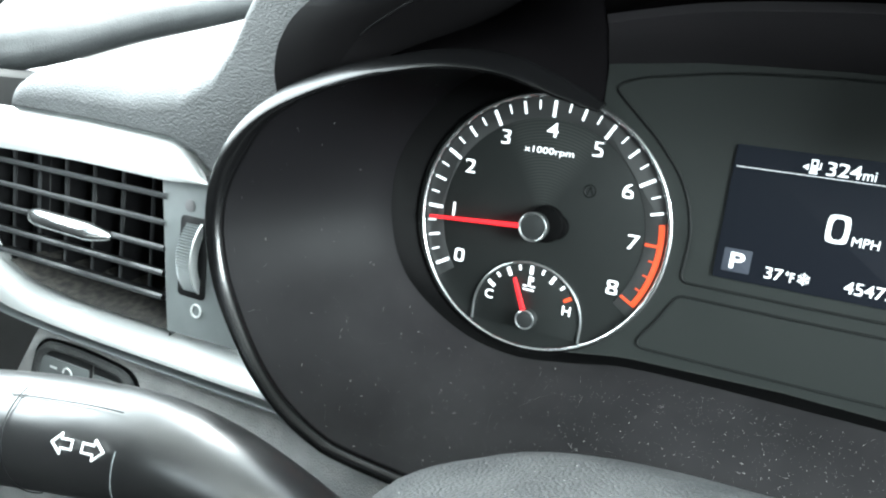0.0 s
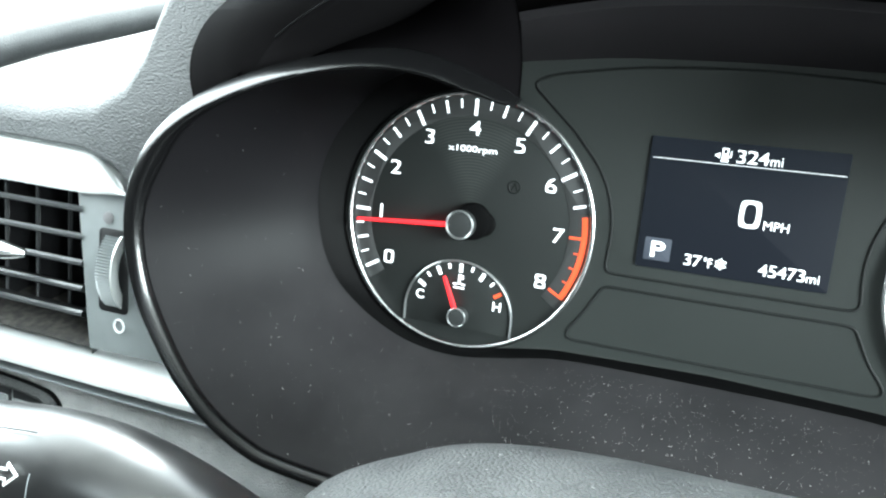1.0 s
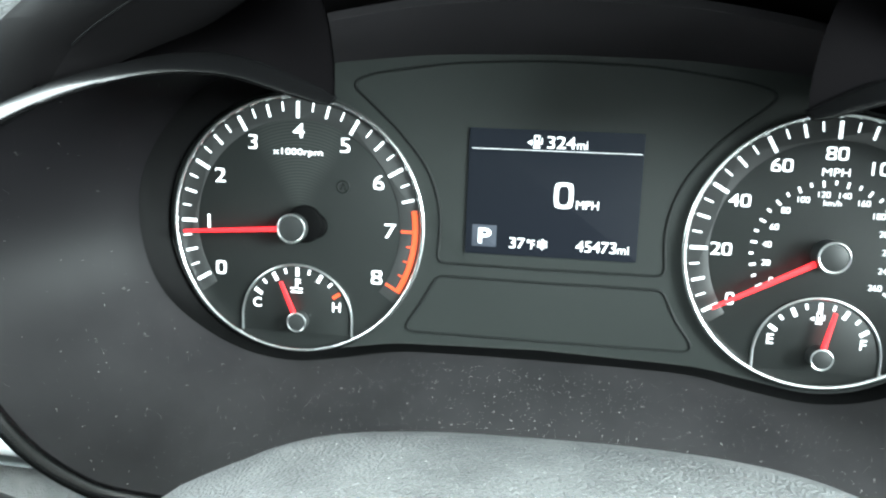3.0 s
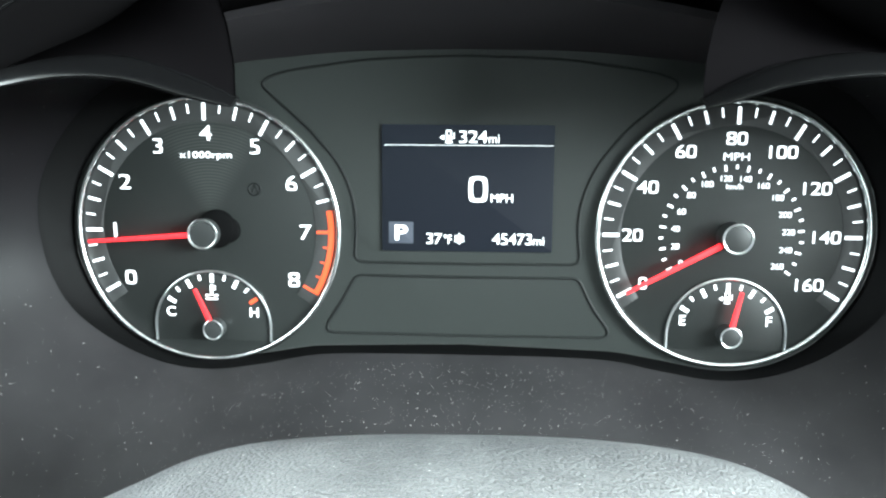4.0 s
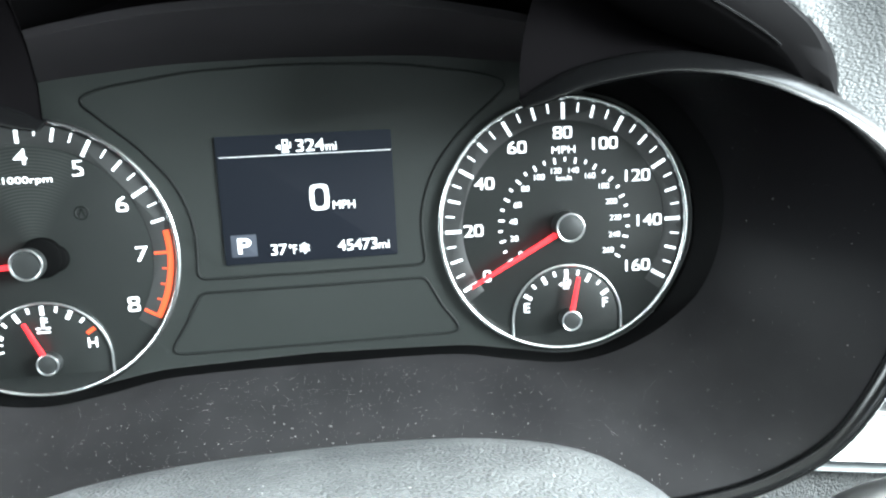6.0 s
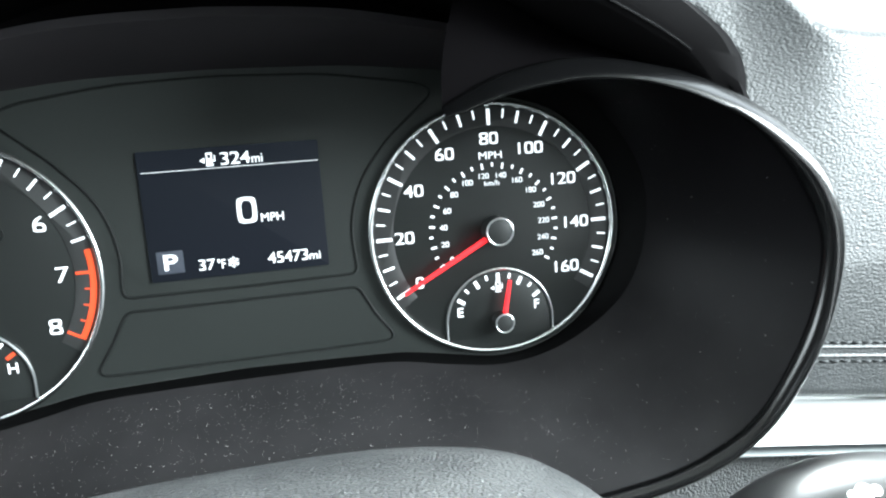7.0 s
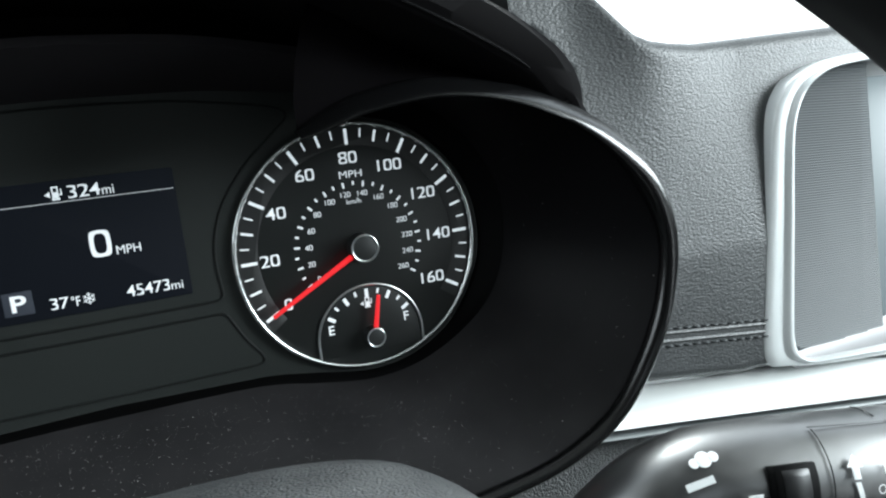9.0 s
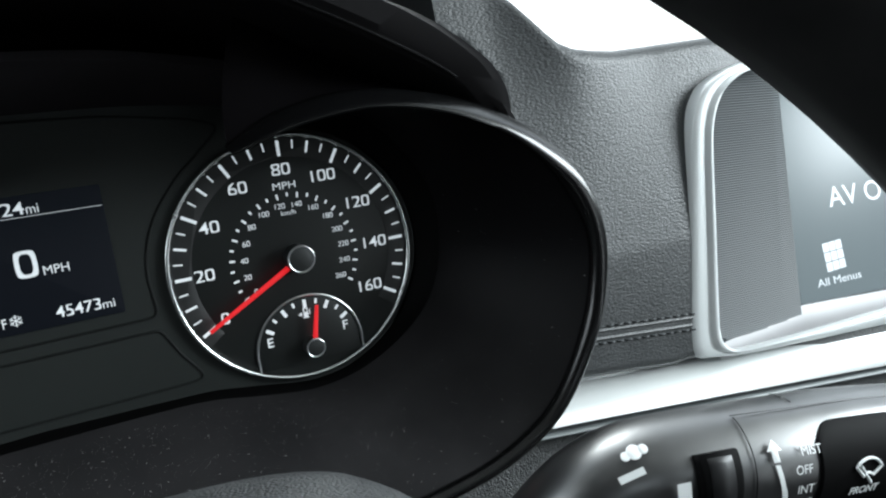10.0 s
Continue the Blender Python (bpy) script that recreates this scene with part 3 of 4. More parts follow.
part("pocket_step", bm, NEAR_BLACK, binnacle, "near-black recessed band", 60)
# the dark cheeks that rise from the rim into the hood, and their ends beside the panel
arch_z = sorted((p.x, p.z) for p in spline([(x, 0, z) for x, z in ARCH_LINE], 60))
for s in (1, -1):
    edge = [(abs(x), z) for x, z in (rim if s > 0 else rim[::-1])[:40] if abs(x) < 183]
    tops = [max(z + 2, float(np.interp(x, [q[0] for q in arch_z], [q[1] for q in arch_z])) - 3) for x, z in edge]
    back = [30 * ease((x - 72) / 60) for x, z in edge]
    bm = bmesh.new()
    loft(bm, [[V((s * (x + 13 * k ** 2), RIM_Y + 2.5 + (8 + d) * k, z + 1 + (t - z - 1) * k)) for (x, z), t, d in zip(edge, tops, back)] for k in (0, 0.1, 0.25, 0.4, 0.55, 0.7, 0.85, 1.0)])
    part("cheek", bm, CHEEK, binnacle, "", 80)
    bm = bmesh.new()
    (x, z), t = edge[0], tops[0]
    loft(bm, [[V((s * (x - 0.4 + 13 * k ** 2), RIM_Y + 2 + 8 * k, z + (t - z) * k)) for k in (0, 0.25, 0.5, 0.75, 1.0)], [V((s * (x + 32), 2, z + 8 + (t - z) * k)) for k in (0, 0.25, 0.5, 0.75, 1.0)]])
    part("cheek_end", bm, CHEEK, binnacle, "", 30)
arch = both(ARCH_LINE, 100)
bm = bmesh.new()
loft(bm, [[V((x, lip(x), z)) for x, z in arch], [V((x, lip(x) + 2, z - 2)) for x, z in arch], [V((x * 0.96, -30, z - 3)) for x, z in arch], [V((x * 0.92, 5, z - 4)) for x, z in arch]])
loft(bm, [[V((x * 0.95, 4.5, z - 3)) for x, z in arch], [V((x * 0.95, 4.5, 40)) for x, z in arch]])
box(bm, -200, 200, 9, 11, 20, 96)
part("hood_lining", bm, HOOD, binnacle, "flat black lining", 50)
bm = bmesh.new()
tube(bm, [V((x, lip(x) - 0.6, z + 0.4)) for x, z in arch[12:-12]], 0.45, 6)
part("hood_edge", bm, RIM, binnacle, "thin edge of the hood lining")
crown = both([(98, 69), (88, 70.3), (76, 71.5), (47, 74), (0, 75)], 30)
bm = bmesh.new()
loft(bm, [[V((x, 1, z)) for x, z in crown], [V((x * 0.99, -12, z + 5.5)) for x, z in crown], [V((x * 0.98, -24, z + 10.5 - 3 * (x / 98) ** 2)) for x, z in crown], [V((x * 0.98, -32, z + 15.5 - 5 * (x / 98) ** 2)) for x, z in crown], [V((x * 0.98, -30, z + 19 - 5 * (x / 98) ** 2)) for x, z in crown]])
part("brow", bm, BROW, binnacle, "", 50)

bm = bmesh.new()
rng = random.Random(5)
for i in range(4200):
    c = int(min(len(rings[0]) - 9, max(8, rng.gauss(len(rings[0]) / 2, 19)))) if i % 5 else rng.randrange(14, len(rings[0]) - 14)
    k = rng.randrange(1, 13)
    f, g = rng.random(), rng.random()
    p = rings[k][c].lerp(rings[k][c + 1], f).lerp(rings[k + 1][c].lerp(rings[k + 1][c + 1], f), g)
    size = 0.055 + 0.17 * rng.random() ** 6
    nrm = (rings[k][c + 1] - rings[k][c]).cross(rings[k + 1][c] - rings[k][c]).normalized()
    nrm = nrm if nrm.y < 0 else -nrm
    u = V((rng.uniform(-1, 1), rng.uniform(-1, 1), rng.uniform(-1, 1)))
    u = (u - nrm * u.dot(nrm)).normalized()
    w = nrm.cross(u)
    q = p + nrm * 0.15
    long = size * (1 + 1.2 * (rng.random() ** 4))
    vs = [bm.verts.new(q + u * long), bm.verts.new(q + w * size * 0.6), bm.verts.new(q - u * long), bm.verts.new(q - w * size * 0.6), bm.verts.new(q + nrm * size * 0.5)]
    for a in range(4):
        bm.faces.new((vs[a], vs[(a + 1) % 4], vs[4]))
solo("dust", bm, DUST, "pale dust flecks lying on the black shroud", "dust", "stuff")

# ---- dashboard pads ----
dash = thing("dashboard", "black grained vinyl dashboard pad with a stitched seam", "dashboard", (0, 0, -80), "structure")
outer = [(207, 37), (209, 43), (211, 52), (209, 64), (198, 78), (165, 98), (100, 118), (0, 126)]
cap = [(x - 12 * min(1.0, max(0.0, x) / 150) * min(1.0, max(0.0, (z - 34) / 18)), z) for x, z in both(outer, 100)]
bm = bmesh.new()
loft(bm, [[V((x, lip(x), z)) for x, z in arch], [V((x, lip(x) - 3, z + 3)) for x, z in [(a[0] * 1.01, a[1]) for a in arch]],
          [V(((a[0] + c[0]) / 2, lip(a[0]) * 0.9 - 6, (a[1] + c[1]) / 2 + 1)) for a, c in zip(arch, cap)],
          [V((c[0], -60 if c[0] < 0 else -52, c[1])) for c in cap], [V((c[0] * 1.0, -10, c[1] + 6)) for c in cap], [V((c[0], 60, c[1] + 2)) for c in cap], [V((c[0], 160, c[1] - 30)) for c in cap]])
part("hood_cover", bm, COVER, dash, "matt black hood cover", 50)


def pad(name, xs, top_of, low_of, front_of, depth, rise, soft, fine=12):
    """A padded front that rolls over into the top of the dashboard."""
    bm = bmesh.new()
    rings = []
    for x in xs:
        t, l, f = top_of(x), low_of(x), front_of
        ring = [V((x, f(x, l) + 12, l)), V((x, f(x, l) + 2, l)), V((x, f(x, l + 2), l + 2))]
        for k in range(1, fine + 1):
            z = l + 2 + (t - soft - l - 2) * k / fine
            ring.append(V((x, f(x, z), z)))
        yb = f(x, t - soft)
        for k in range(1, 9):
            a = radians(90 * k / 8)
            ring.append(V((x, yb + soft * (1 - math.cos(a)), t - soft + soft * math.sin(a))))
        for k in range(1, 9):
            ring.append(V((x, yb + soft + depth * k / 8, t + rise(x) * k / 8)))
        rings.append(ring)
    loft(bm, rings)
    return part(name, bm, LEATHER, dash, "black grained vinyl", 60)


RIM_HALF = [(p.x, p.z) for p in spline([(x, 0, z) for x, z in RIM_LINE], 120)]


def behind_rim(x, z):
    """How far back the pad lies where the funnel takes its room."""
    x = abs(x)
    d = min(math.hypot(x - a, z - c) for a, c in RIM_HALF)
    zs = sorted(c for (a, c), (e, g) in zip(RIM_HALF, RIM_HALF[1:]) if (a - x) * (e - x) <= 0)
    inside = len(zs) >= 2 and zs[0] < z < zs[-1]
    return min(80.0, d * 12) if inside else 0.0


def behind_hood(x, z):
    """How far back the pad lies under the hood cover."""
    edge = float(np.interp(z, [20, 40, 52, 64, 78, 98, 130], [204, 209, 211, 209, 198, 165, 100])) - (13 if x > 0 else 0)
    return min(25.0, max(0.0, (edge - abs(x)) * 3.0))


def line_at(pts):
    xs, zs = [p[0] for p in pts], [p[1] for p in pts]
    return lambda x: float(np.interp(x, xs, zs))


left_top = line_at([(-378, 34), (-370, 39), (-340, 41), (-300, 40), (-266, 44), (-248, 54), (-238, 68), (-231, 84), (-224, 97), (-205, 104), (-170, 108)])
left_low = line_at([(-378, 17), (-324, 17), (-270, 15), (-254, 10), (-243, 2), (-236, -10), (-225, -20), (-170, -20)])
pad("pad", [-378, -376, -372] + list(np.linspace(-366, -262, 27)) + list(np.linspace(-259, -222, 26)) + list(np.linspace(-220.5, -180, 30)),
    left_top, left_low, lambda x, z: -57 + 0.03 * (z - 15) + behind_rim(x, z) + behind_hood(x, z), 420, lambda x: 95 if x < -262 else 95 - (x + 262) * 1.0 if x < -222 else 20, 15, 40)
right_top = line_at([(150, 126), (180, 117), (195, 108), (207, 98.5), (214, 91), (220, 84.5), (226, 79), (234, 75.5), (245, 74), (260, 73), (320, 75), (470, 80)])
frame_top = line_at([(299, -60), (300.5, 0), (302, 28), (307, 43), (319, 54), (345, 60.5), (470, 63)])
right_low = line_at([(150, -66), (213, -72), (272, -81), (283, -81), (470, -100)])
pad("pad", list(np.linspace(170, 214, 34)) + list(np.linspace(216, 272, 24)) + [276, 280, 283] + list(np.linspace(285, 336, 36)) + list(np.linspace(342, 470, 14)), right_top, right_low,
    lambda x, z: -60 + 0.1 * max(0, z + 20) - 0.0015 * max(0.0, z) ** 2 * ease((284 - x) / 60) * ease((x - 192) / 50) + (60 if x > 303.5 and z < frame_top(x) - 4 else 0) + behind_rim(x, z) + behind_hood(x, z), 520, lambda x: 0, 7, 60)


def seam_z(x):
    return -54 - 0.13 * (x - 226)


bm = bmesh.new()
tube(bm, [V((x, -58.9, seam_z(x))) for x in np.linspace(205, 287, 20)], 1.0, 8)
part("seam", bm, GROOVE, dash, "dark sewn seam")
for off in (1.9, -1.9):
    bm = bmesh.new()
    tube(bm, [V((x, -58.9, seam_z(x) + off)) for x in np.linspace(205, 287, 20)], 1.7, 8, 0.75)
    part("seam_roll", bm, LEATHER, dash)
for off in (4.0, -4.0):
    for i in range(16):
        x = 207 + i * 5.1
        bm = bmesh.new()
        tube(bm, spline([(x, -59.6, seam_z(x) + off), (x + 1.9, -61.0, seam_z(x + 1.9) + off), (x + 3.8, -59.6, seam_z(x + 3.8) + off)], 6), 0.55, 6)
        part("stitch", bm, THREAD, dash)

# ---- silver trim strips ----
trim_l = thing("trim_strip", "silver painted trim strip round the side vent", "trim", (-320, -58, -97), "structure")
bm = bmesh.new()
ribbon(bm, [(-440, 15), (-390, 16.5), (-330, 16.5), (-268, 14.5), (-253, 9.5), (-243, 1)], [(-440, -8), (-388, -5), (-330, -3.5), (-269, -4), (-255, -3.2), (-242, -2.5)], -58, 2.5, shelf=9)
part("upper_strip", bm, SILVER, trim_l)
bm = bmesh.new()
ribbon(bm, [(-440, -20), (-395, -45), (-386, -55), (-374, -64), (-355, -71), (-325, -74), (-255, -75), (-225, -75), (-212, -75)], [(-440, -75), (-400, -80), (-380, -87), (-354, -89.5), (-315, -90.7), (-256, -91.2), (-220, -91.3), (-200, -91.3), (-190, -91)], -60, 2.5, shelf=14)
part("lower_strip", bm, SILVER, trim_l)
bm = bmesh.new()
ribbon(bm, [(-400, -80.2), (-380, -87.2), (-354, -89.7), (-315, -90.9), (-256, -91.4), (-220, -91.5), (-200, -91.5), (-190, -91.4)], [(-400, -82), (-378, -89), (-350, -91.4), (-315, -92.4), (-256, -93), (-220, -93.3), (-200, -93.5), (-186, -93.6)], -65, 1.0, shelf=3)
part("lower_lip", bm, GREY, trim_l, "grey lower lip")
trim_r = thing("trim_strip", "wide silver painted trim strip below the stitched pad", "trim", (320, -58, -110), "structure")
bm = bmesh.new()
ribbon(bm, [(198, -71.5), (213, -73), (280, -82), (320, -86), (470, -101)], [(183, -87.3), (197, -89.5), (235.5, -94.9), (310, -106), (435, -125), (470, -130.5)], -61, 2.5, shelf=16)
part("strip", bm, SILVER, trim_r)
bm = bmesh.new()
ribbon(bm, [(183, -87.3), (197, -89.5), (235.5, -94.9), (310, -106), (435, -125), (470, -130.5)], [(182, -89.6), (197, -91.9), (235.5, -97.3), (310, -108.6), (435, -127.6), (470, -133)], -66.5, 0.6, shelf=2)
part("lower_lip", bm, GREY, trim_r, "thin rounded lower lip")

# ---- side vent ----
vent = thing("air_vent", "black slatted air vent with a chrome tab and a thumbwheel", "air vent", (-320, -55, -75))
bm = bmesh.new()
loft(bm, [[V(p) for p in ((-420, -56, 0), (-262, -56, 0), (-262, -56, -80), (-420, -56, -80))], [V(p) for p in ((-415, -5, -8), (-268, -5, -8), (-268, -5, -70), (-415, -5, -70))]], True)
box(bm, -430, -255, -6, -4, -90, 5)
part("duct", bm, BLACK, vent, "dusty black duct")
for i, z in enumerate((-11.5, -24.0, -36.2, -48.2, -59.8)):
    bm = bmesh.new()
    path = [(-410, -56.5, z + 0.8), (-266, -56.5, z)]
    sect = [(-1.0, 1.3), (-2.0, 0.5), (-2.0, -0.8), (-1.0, -1.6), (8, -3.2), (17, -5.0), (17, -4.2), (8, -1.6)]
    loft(bm, [[V((p[0], p[1] + a, p[2] + b)) for a, b in sect] for p in path], True)
    part("slat", bm, VANE, vent)
for i in range(7):
    bm = bmesh.new()
    x = -400 + i * 21
    wide = 7.0 if i == 1 else 0.55
    box(bm, x - wide, x + wide, -37, -14, -72, -2, 0.3, 1)
    vane = part("vane", bm, BLACK, vent)
    # pale bars paint the light that the vanes' front edges catch
    bm = bmesh.new()
    tube(bm, [V((x, -38, -70)), V((x, -38, -3))], 0.7 if i != 1 else 1.0, 6)
    part("lit_vane_edge", bm, VANE, vane, "pale front edge, painted as if catching light")
bm = bmesh.new()
loft(bm, [[V((x, -57, z)) for x, z in ((-376, -64), (-356, -71), (-326, -74.5), (-263, -75))], [V((x, -40, z)) for x, z in ((-376, -62), (-356, -67), (-326, -69), (-263, -69))], [V((x, -12, z)) for x, z in ((-376, -60), (-356, -62), (-326, -63), (-263, -63))]])
part("vent_floor", bm, DUSTY, vent, "dusty floor of the vent")
bm = bmesh.new()
tube(bm, spline([(-349, -62, -34.4), (-344, -65, -34.2), (-325, -66, -34.4), (-306, -64, -35.4), (-298, -60, -36.2)], 20), [2.6, 3.6, 4.2] + [4.6] * 13 + [4.2, 3.6, 3, 2], 12, 1.0)
part("tab", bm, CHROME, vent, "chrome sliding tab")
bm = bmesh.new()
plate(bm, [(-269.5, -3.5), (-227, -2), (-225, -30), (-214, -60), (-205, -74), (-262, -75.5), (-264, -60)], -57.5, -50, 0.8)
side = part("side_panel", bm, GREY, vent, "grey satin side panel")
bm = bmesh.new()
plate(bm, rrect(-256.5, -240, -56, -18, 2.5), -57.9, -56, 0.3)
part("wheel_slot", bm, BLACK, side, "dark slot")
bm = bmesh.new()
rings = []
for k in range(220):
    a = 2 * math.pi * k / 220
    r = 23.5 + (0.5 if k % 2 else -0.5)
    rings.append([V((-252.5, -40.5 - r * math.cos(a), -37 + r * math.sin(a))), V((-244.6, -40.5 - r * math.cos(a), -37 + r * math.sin(a)))])
loft(bm, rings + [rings[0]])
part("thumbwheel", bm, GREY, side, "ribbed grey thumbwheel", 15)
bm = bmesh.new()
rings = []
for k in range(64):
    a = 2 * math.pi * k / 64
    rings.append([V((x, -40.5 - r * math.cos(a), -37 + r * math.sin(a))) for x, r in ((-244.6, 23.2), (-244.3, 23.9), (-243.2, 23.9), (-242.8, 20.0))])
loft(bm, rings + [rings[0]])
part("wheel_edge", bm, SILVER, side, "silver edge of the thumbwheel")
bm = bmesh.new()
tube(bm, [(-244.5 + 2.7 * math.cos(k * math.pi / 16), -58.0, -61.5 + 2.9 * math.sin(k * math.pi / 16)) for k in range(33)], 0.5, 6, cap=False)
part("closed_symbol", bm, PAINT, side, "white ring symbol")
bm = bmesh.new()
drum(bm, -251.5, -13.5, 2.8, -58.0, -57, 24, 0.2)
part("open_symbol", bm, LEDGE, side, "worn white disc symbol")

for piece in (vent, trim_l):
    piece.location += V((-2.6, 0, 0.8)) * MM

# ---- lower dash ----
LOWER = ((-40, -89), (-55, -92.5), (-59, -99), (-60, -125), (-58, -180), (-20, -320), (150, -480))
bm = bmesh.new()
loft(bm, [[V((x, y, z)) for x in (np.linspace(-354, 0, 20) - max(0, (-97 - z) * 0.55) * np.linspace(1, 0, 20) ** 3)] for y, z in LOWER])
solo("lower_dash_panel", bm, GRAIN, "pale grey pebbled plastic lower dash panel", "dashboard panel", "structure", 50)
bm = bmesh.new()
loft(bm, [[V((x, y, z)) for x in np.linspace(0, 470, 20)] for y, z in LOWER])
solo("lower_dash_panel", bm, COLUMN, "dark pebbled plastic lower dash panel", "dashboard panel", "structure", 50)

switches = thing("switch_panel", "black switch panel with two dark buttons and a raised bezel", "switch panel", (-315, -60, -125))
out = [(-352, -140), (-350.5, -125), (-349, -114), (-346, -104), (-341, -98.5), (-334, -96.4), (-312, -96), (-285, -98), (-278, -100.5), (-274.5, -105), (-273, -115), (-273, -140)]
line = spline([(x, -63, z) for x, z in out], 60)
for name, grow, y, r, mat in (("groove", 0.0, -60.2, 1.0, NEAR_BLACK), ("bezel", 2.6, -61.0, 2.6, COLUMN)):
    bm = bmesh.new()
    tube(bm, [V((p.x + (grow if p.x < -312 else -grow) * min(1, abs(p.x + 312) / 26), y, p.z - grow)) for p in line], r, 8)
    part(name, bm, mat, switches, "dark gap round the bezel" if name == "groove" else "raised plastic bezel")
for x0, x1, z1 in ((-345.5, -306.5, -99.5), (-305, -279, -100.5)):
    bm = bmesh.new()
    box(bm, x0, x1, -60.6, -52, -140, z1, 1.5)
    b = part("button", bm, SLAT, switches)
    bm = bmesh.new()
    box(bm, x0 + 1, x1 - 1, -61.6, -57, -140, z1 - 6, 1.2)
    part("button_face", bm, GREY, b, "grey lower face")
    if x0 < -340:
        bm = bmesh.new()
        tube(bm, [(-322 + 3.2 * math.cos(k * math.pi / 8), -61.7, -111.5 + 3.2 * math.sin(k * math.pi / 8)) for k in range(9)], 0.6, 6)
        box(bm, -335, -330, -61.8, -61.5, -111, -109.8)
        part("button_symbol", bm, PAINT, b, "white symbol")

switches.location += V((-4.6, 0, -1.2)) * MM

# ---- steering column cover ----
column = thing("steering_column_cover", "grey-black pebbled plastic steering column cover", "column cover", (0, -150, -140))
SECTION = [(-101, -140), (-99, -72.9), (-94, -54.9), (-87, -45.9), (-80, -40.9), (-72, -37), (-60, -31.2), (-45, -27), (-25, -24.6), (0, -23.7), (25, -23.6), (45, -24.7), (60, -27), (72, -30.7), (80, -35.2), (87, -40.8), (94, -49.5), (99, -70), (101, -140)]
STATIONS = [(-60, -60, 0.9), (-110, -22, 0.94), (-138, -6, 0.97), (-148, -1.8, 0.99), (-156, 0, 1.0), (-170, 0.3, 1.0), (-200, -1.5, 1.0), (-226, -6, 0.99), (-232, -10, 0.96), (-234, -60, 0.9)]
sect = spline([(x, 0, z) for x, z in SECTION], 60)
bm = bmesh.new()
loft(bm, [[V((p.x * sx, y, p.z + dz)) for p in sect] for y, dz, sx in STATIONS])
part("upper_shell", bm, COLUMN, column, "", 60)
bm = bmesh.new()
for i in range(420):
    j, f, size = rng.randrange(12, 48), rng.random(), 0.05 + 0.13 * rng.random() ** 4
    p = sect[j].lerp(sect[j + 1], f)
    q = V((p.x, rng.uniform(-222, -154), p.z + 0.1))
    dz = float(np.interp(-q.y, [156, 170, 200, 226], [0, 0.3, -1.5, -6]))
    turn = rng.uniform(0, math.pi)
    u, w = V((math.cos(turn), math.sin(turn), 0)) * size * 1.5, V((-math.sin(turn), math.cos(turn), 0)) * size
    q.z += dz
    base = [bm.verts.new(q + d) for d in (u, w, -u, -w)] + [bm.verts.new(q + V((0, 0, size)))]
    for a in range(4):
        bm.faces.new((base[a], base[(a + 1) % 4], base[4]))
solo("lint", bm, DUST, "pale lint specks lying on the column cover", "lint", "stuff")
bm = bmesh.new()
loft(bm, [[V((x * sx * 0.97, y, z + dz)) for x, z in ((-91, -136), (-88, -190), (-60, -205), (0, -208), (60, -205), (88, -190), (91, -136))] for y, dz, sx in STATIONS[1:-1]])
part("lower_shell", bm, COLUMN, column, "", 60)


# ---- stalks ----
def lay(bm, origin, along, normal):
    """Turns a flat piece made in x and z so that it lies on a surface with that normal."""
    n = V(normal).normalized()
    a = (V(along) - n * V(along).dot(n)).normalized()
    m = Matrix((a, -n, a.cross(-n) * -1)).transposed()
    m = Matrix((a, -n, (-n).cross(a) * -1)).transposed()
    for v in bm.verts:
        v.co = V(origin) + m @ v.co
    return bm


def stalk(name, label, path, radii):
    st = thing(name, label, "stalk", path[-1])
    bm = bmesh.new()
    line = spline(path, 48)
    tube(bm, line, [float(np.interp(k / 47, [i / (len(radii) - 1) for i in range(len(radii))], radii)) for k in range(48)], 28)
    part("body", bm, STALK, st, "satin black body", 60)
    return st, line


signal, axis_l = stalk("turn_signal_stalk", "satin black turn signal stalk with white arrows", [(-339, -172, -102.5), (-271, -164, -84.5), (-234, -160, -76), (-197, -157, -69.5), (-171, -153, -68), (-151, -148, -72.5), (-129, -138, -86), (-109, -120, -109.5)], [19, 19, 19, 18.5, 18, 17, 16, 15])
wiper, axis_r = stalk("wiper_stalk", "satin black wiper stalk with white markings and a thumb switch", [(356, -170, -104.5), (306, -164, -92.5), (256, -161, -80.5), (214, -158, -73), (181, -153, -68.5), (160, -148, -68.5), (143, -140, -80.5), (127, -122, -109.5)], [20, 20, 20, 20, 19.5, 18.5, 17, 15])


def on_stalk(axis, x, around, r):
    """Place, direction and normal on a stalk where its axis passes x; around: degrees up from the driver's side."""
    i = min(range(1, len(axis) - 1), key=lambda k: abs(axis[k].x - x))
    d = axis[i + 1] - axis[i - 1]
    d = d if d.x > 0 else -d
    c = axis[i] + d * ((x - axis[i].x) / d.x)
    n = V((0, -math.cos(radians(around)), math.sin(radians(around))))
    n = (n - d.normalized() * n.dot(d.normalized())).normalized()
    return c + n * r, d, n


def mark(st, axis, name, bm, x, around, r, label="", mat=None):
    o, d, n = on_stalk(axis, x, around, r)
    return part(name, lay(bm, o, d, n), mat or PAINT, st, label)


def arrow(s):
    bm = bmesh.new()
    out = [(-3.9 * s, 0), (-0.6 * s, 2.9), (-0.6 * s, 1.3), (3.2 * s, 1.3), (3.2 * s, -1.3), (-0.6 * s, -1.3), (-0.6 * s, -2.9)]
    tube(bm, [V((x, -0.1, z)) for x, z in out + out[:2]], 0.42, 6, cap=False)
    return bm


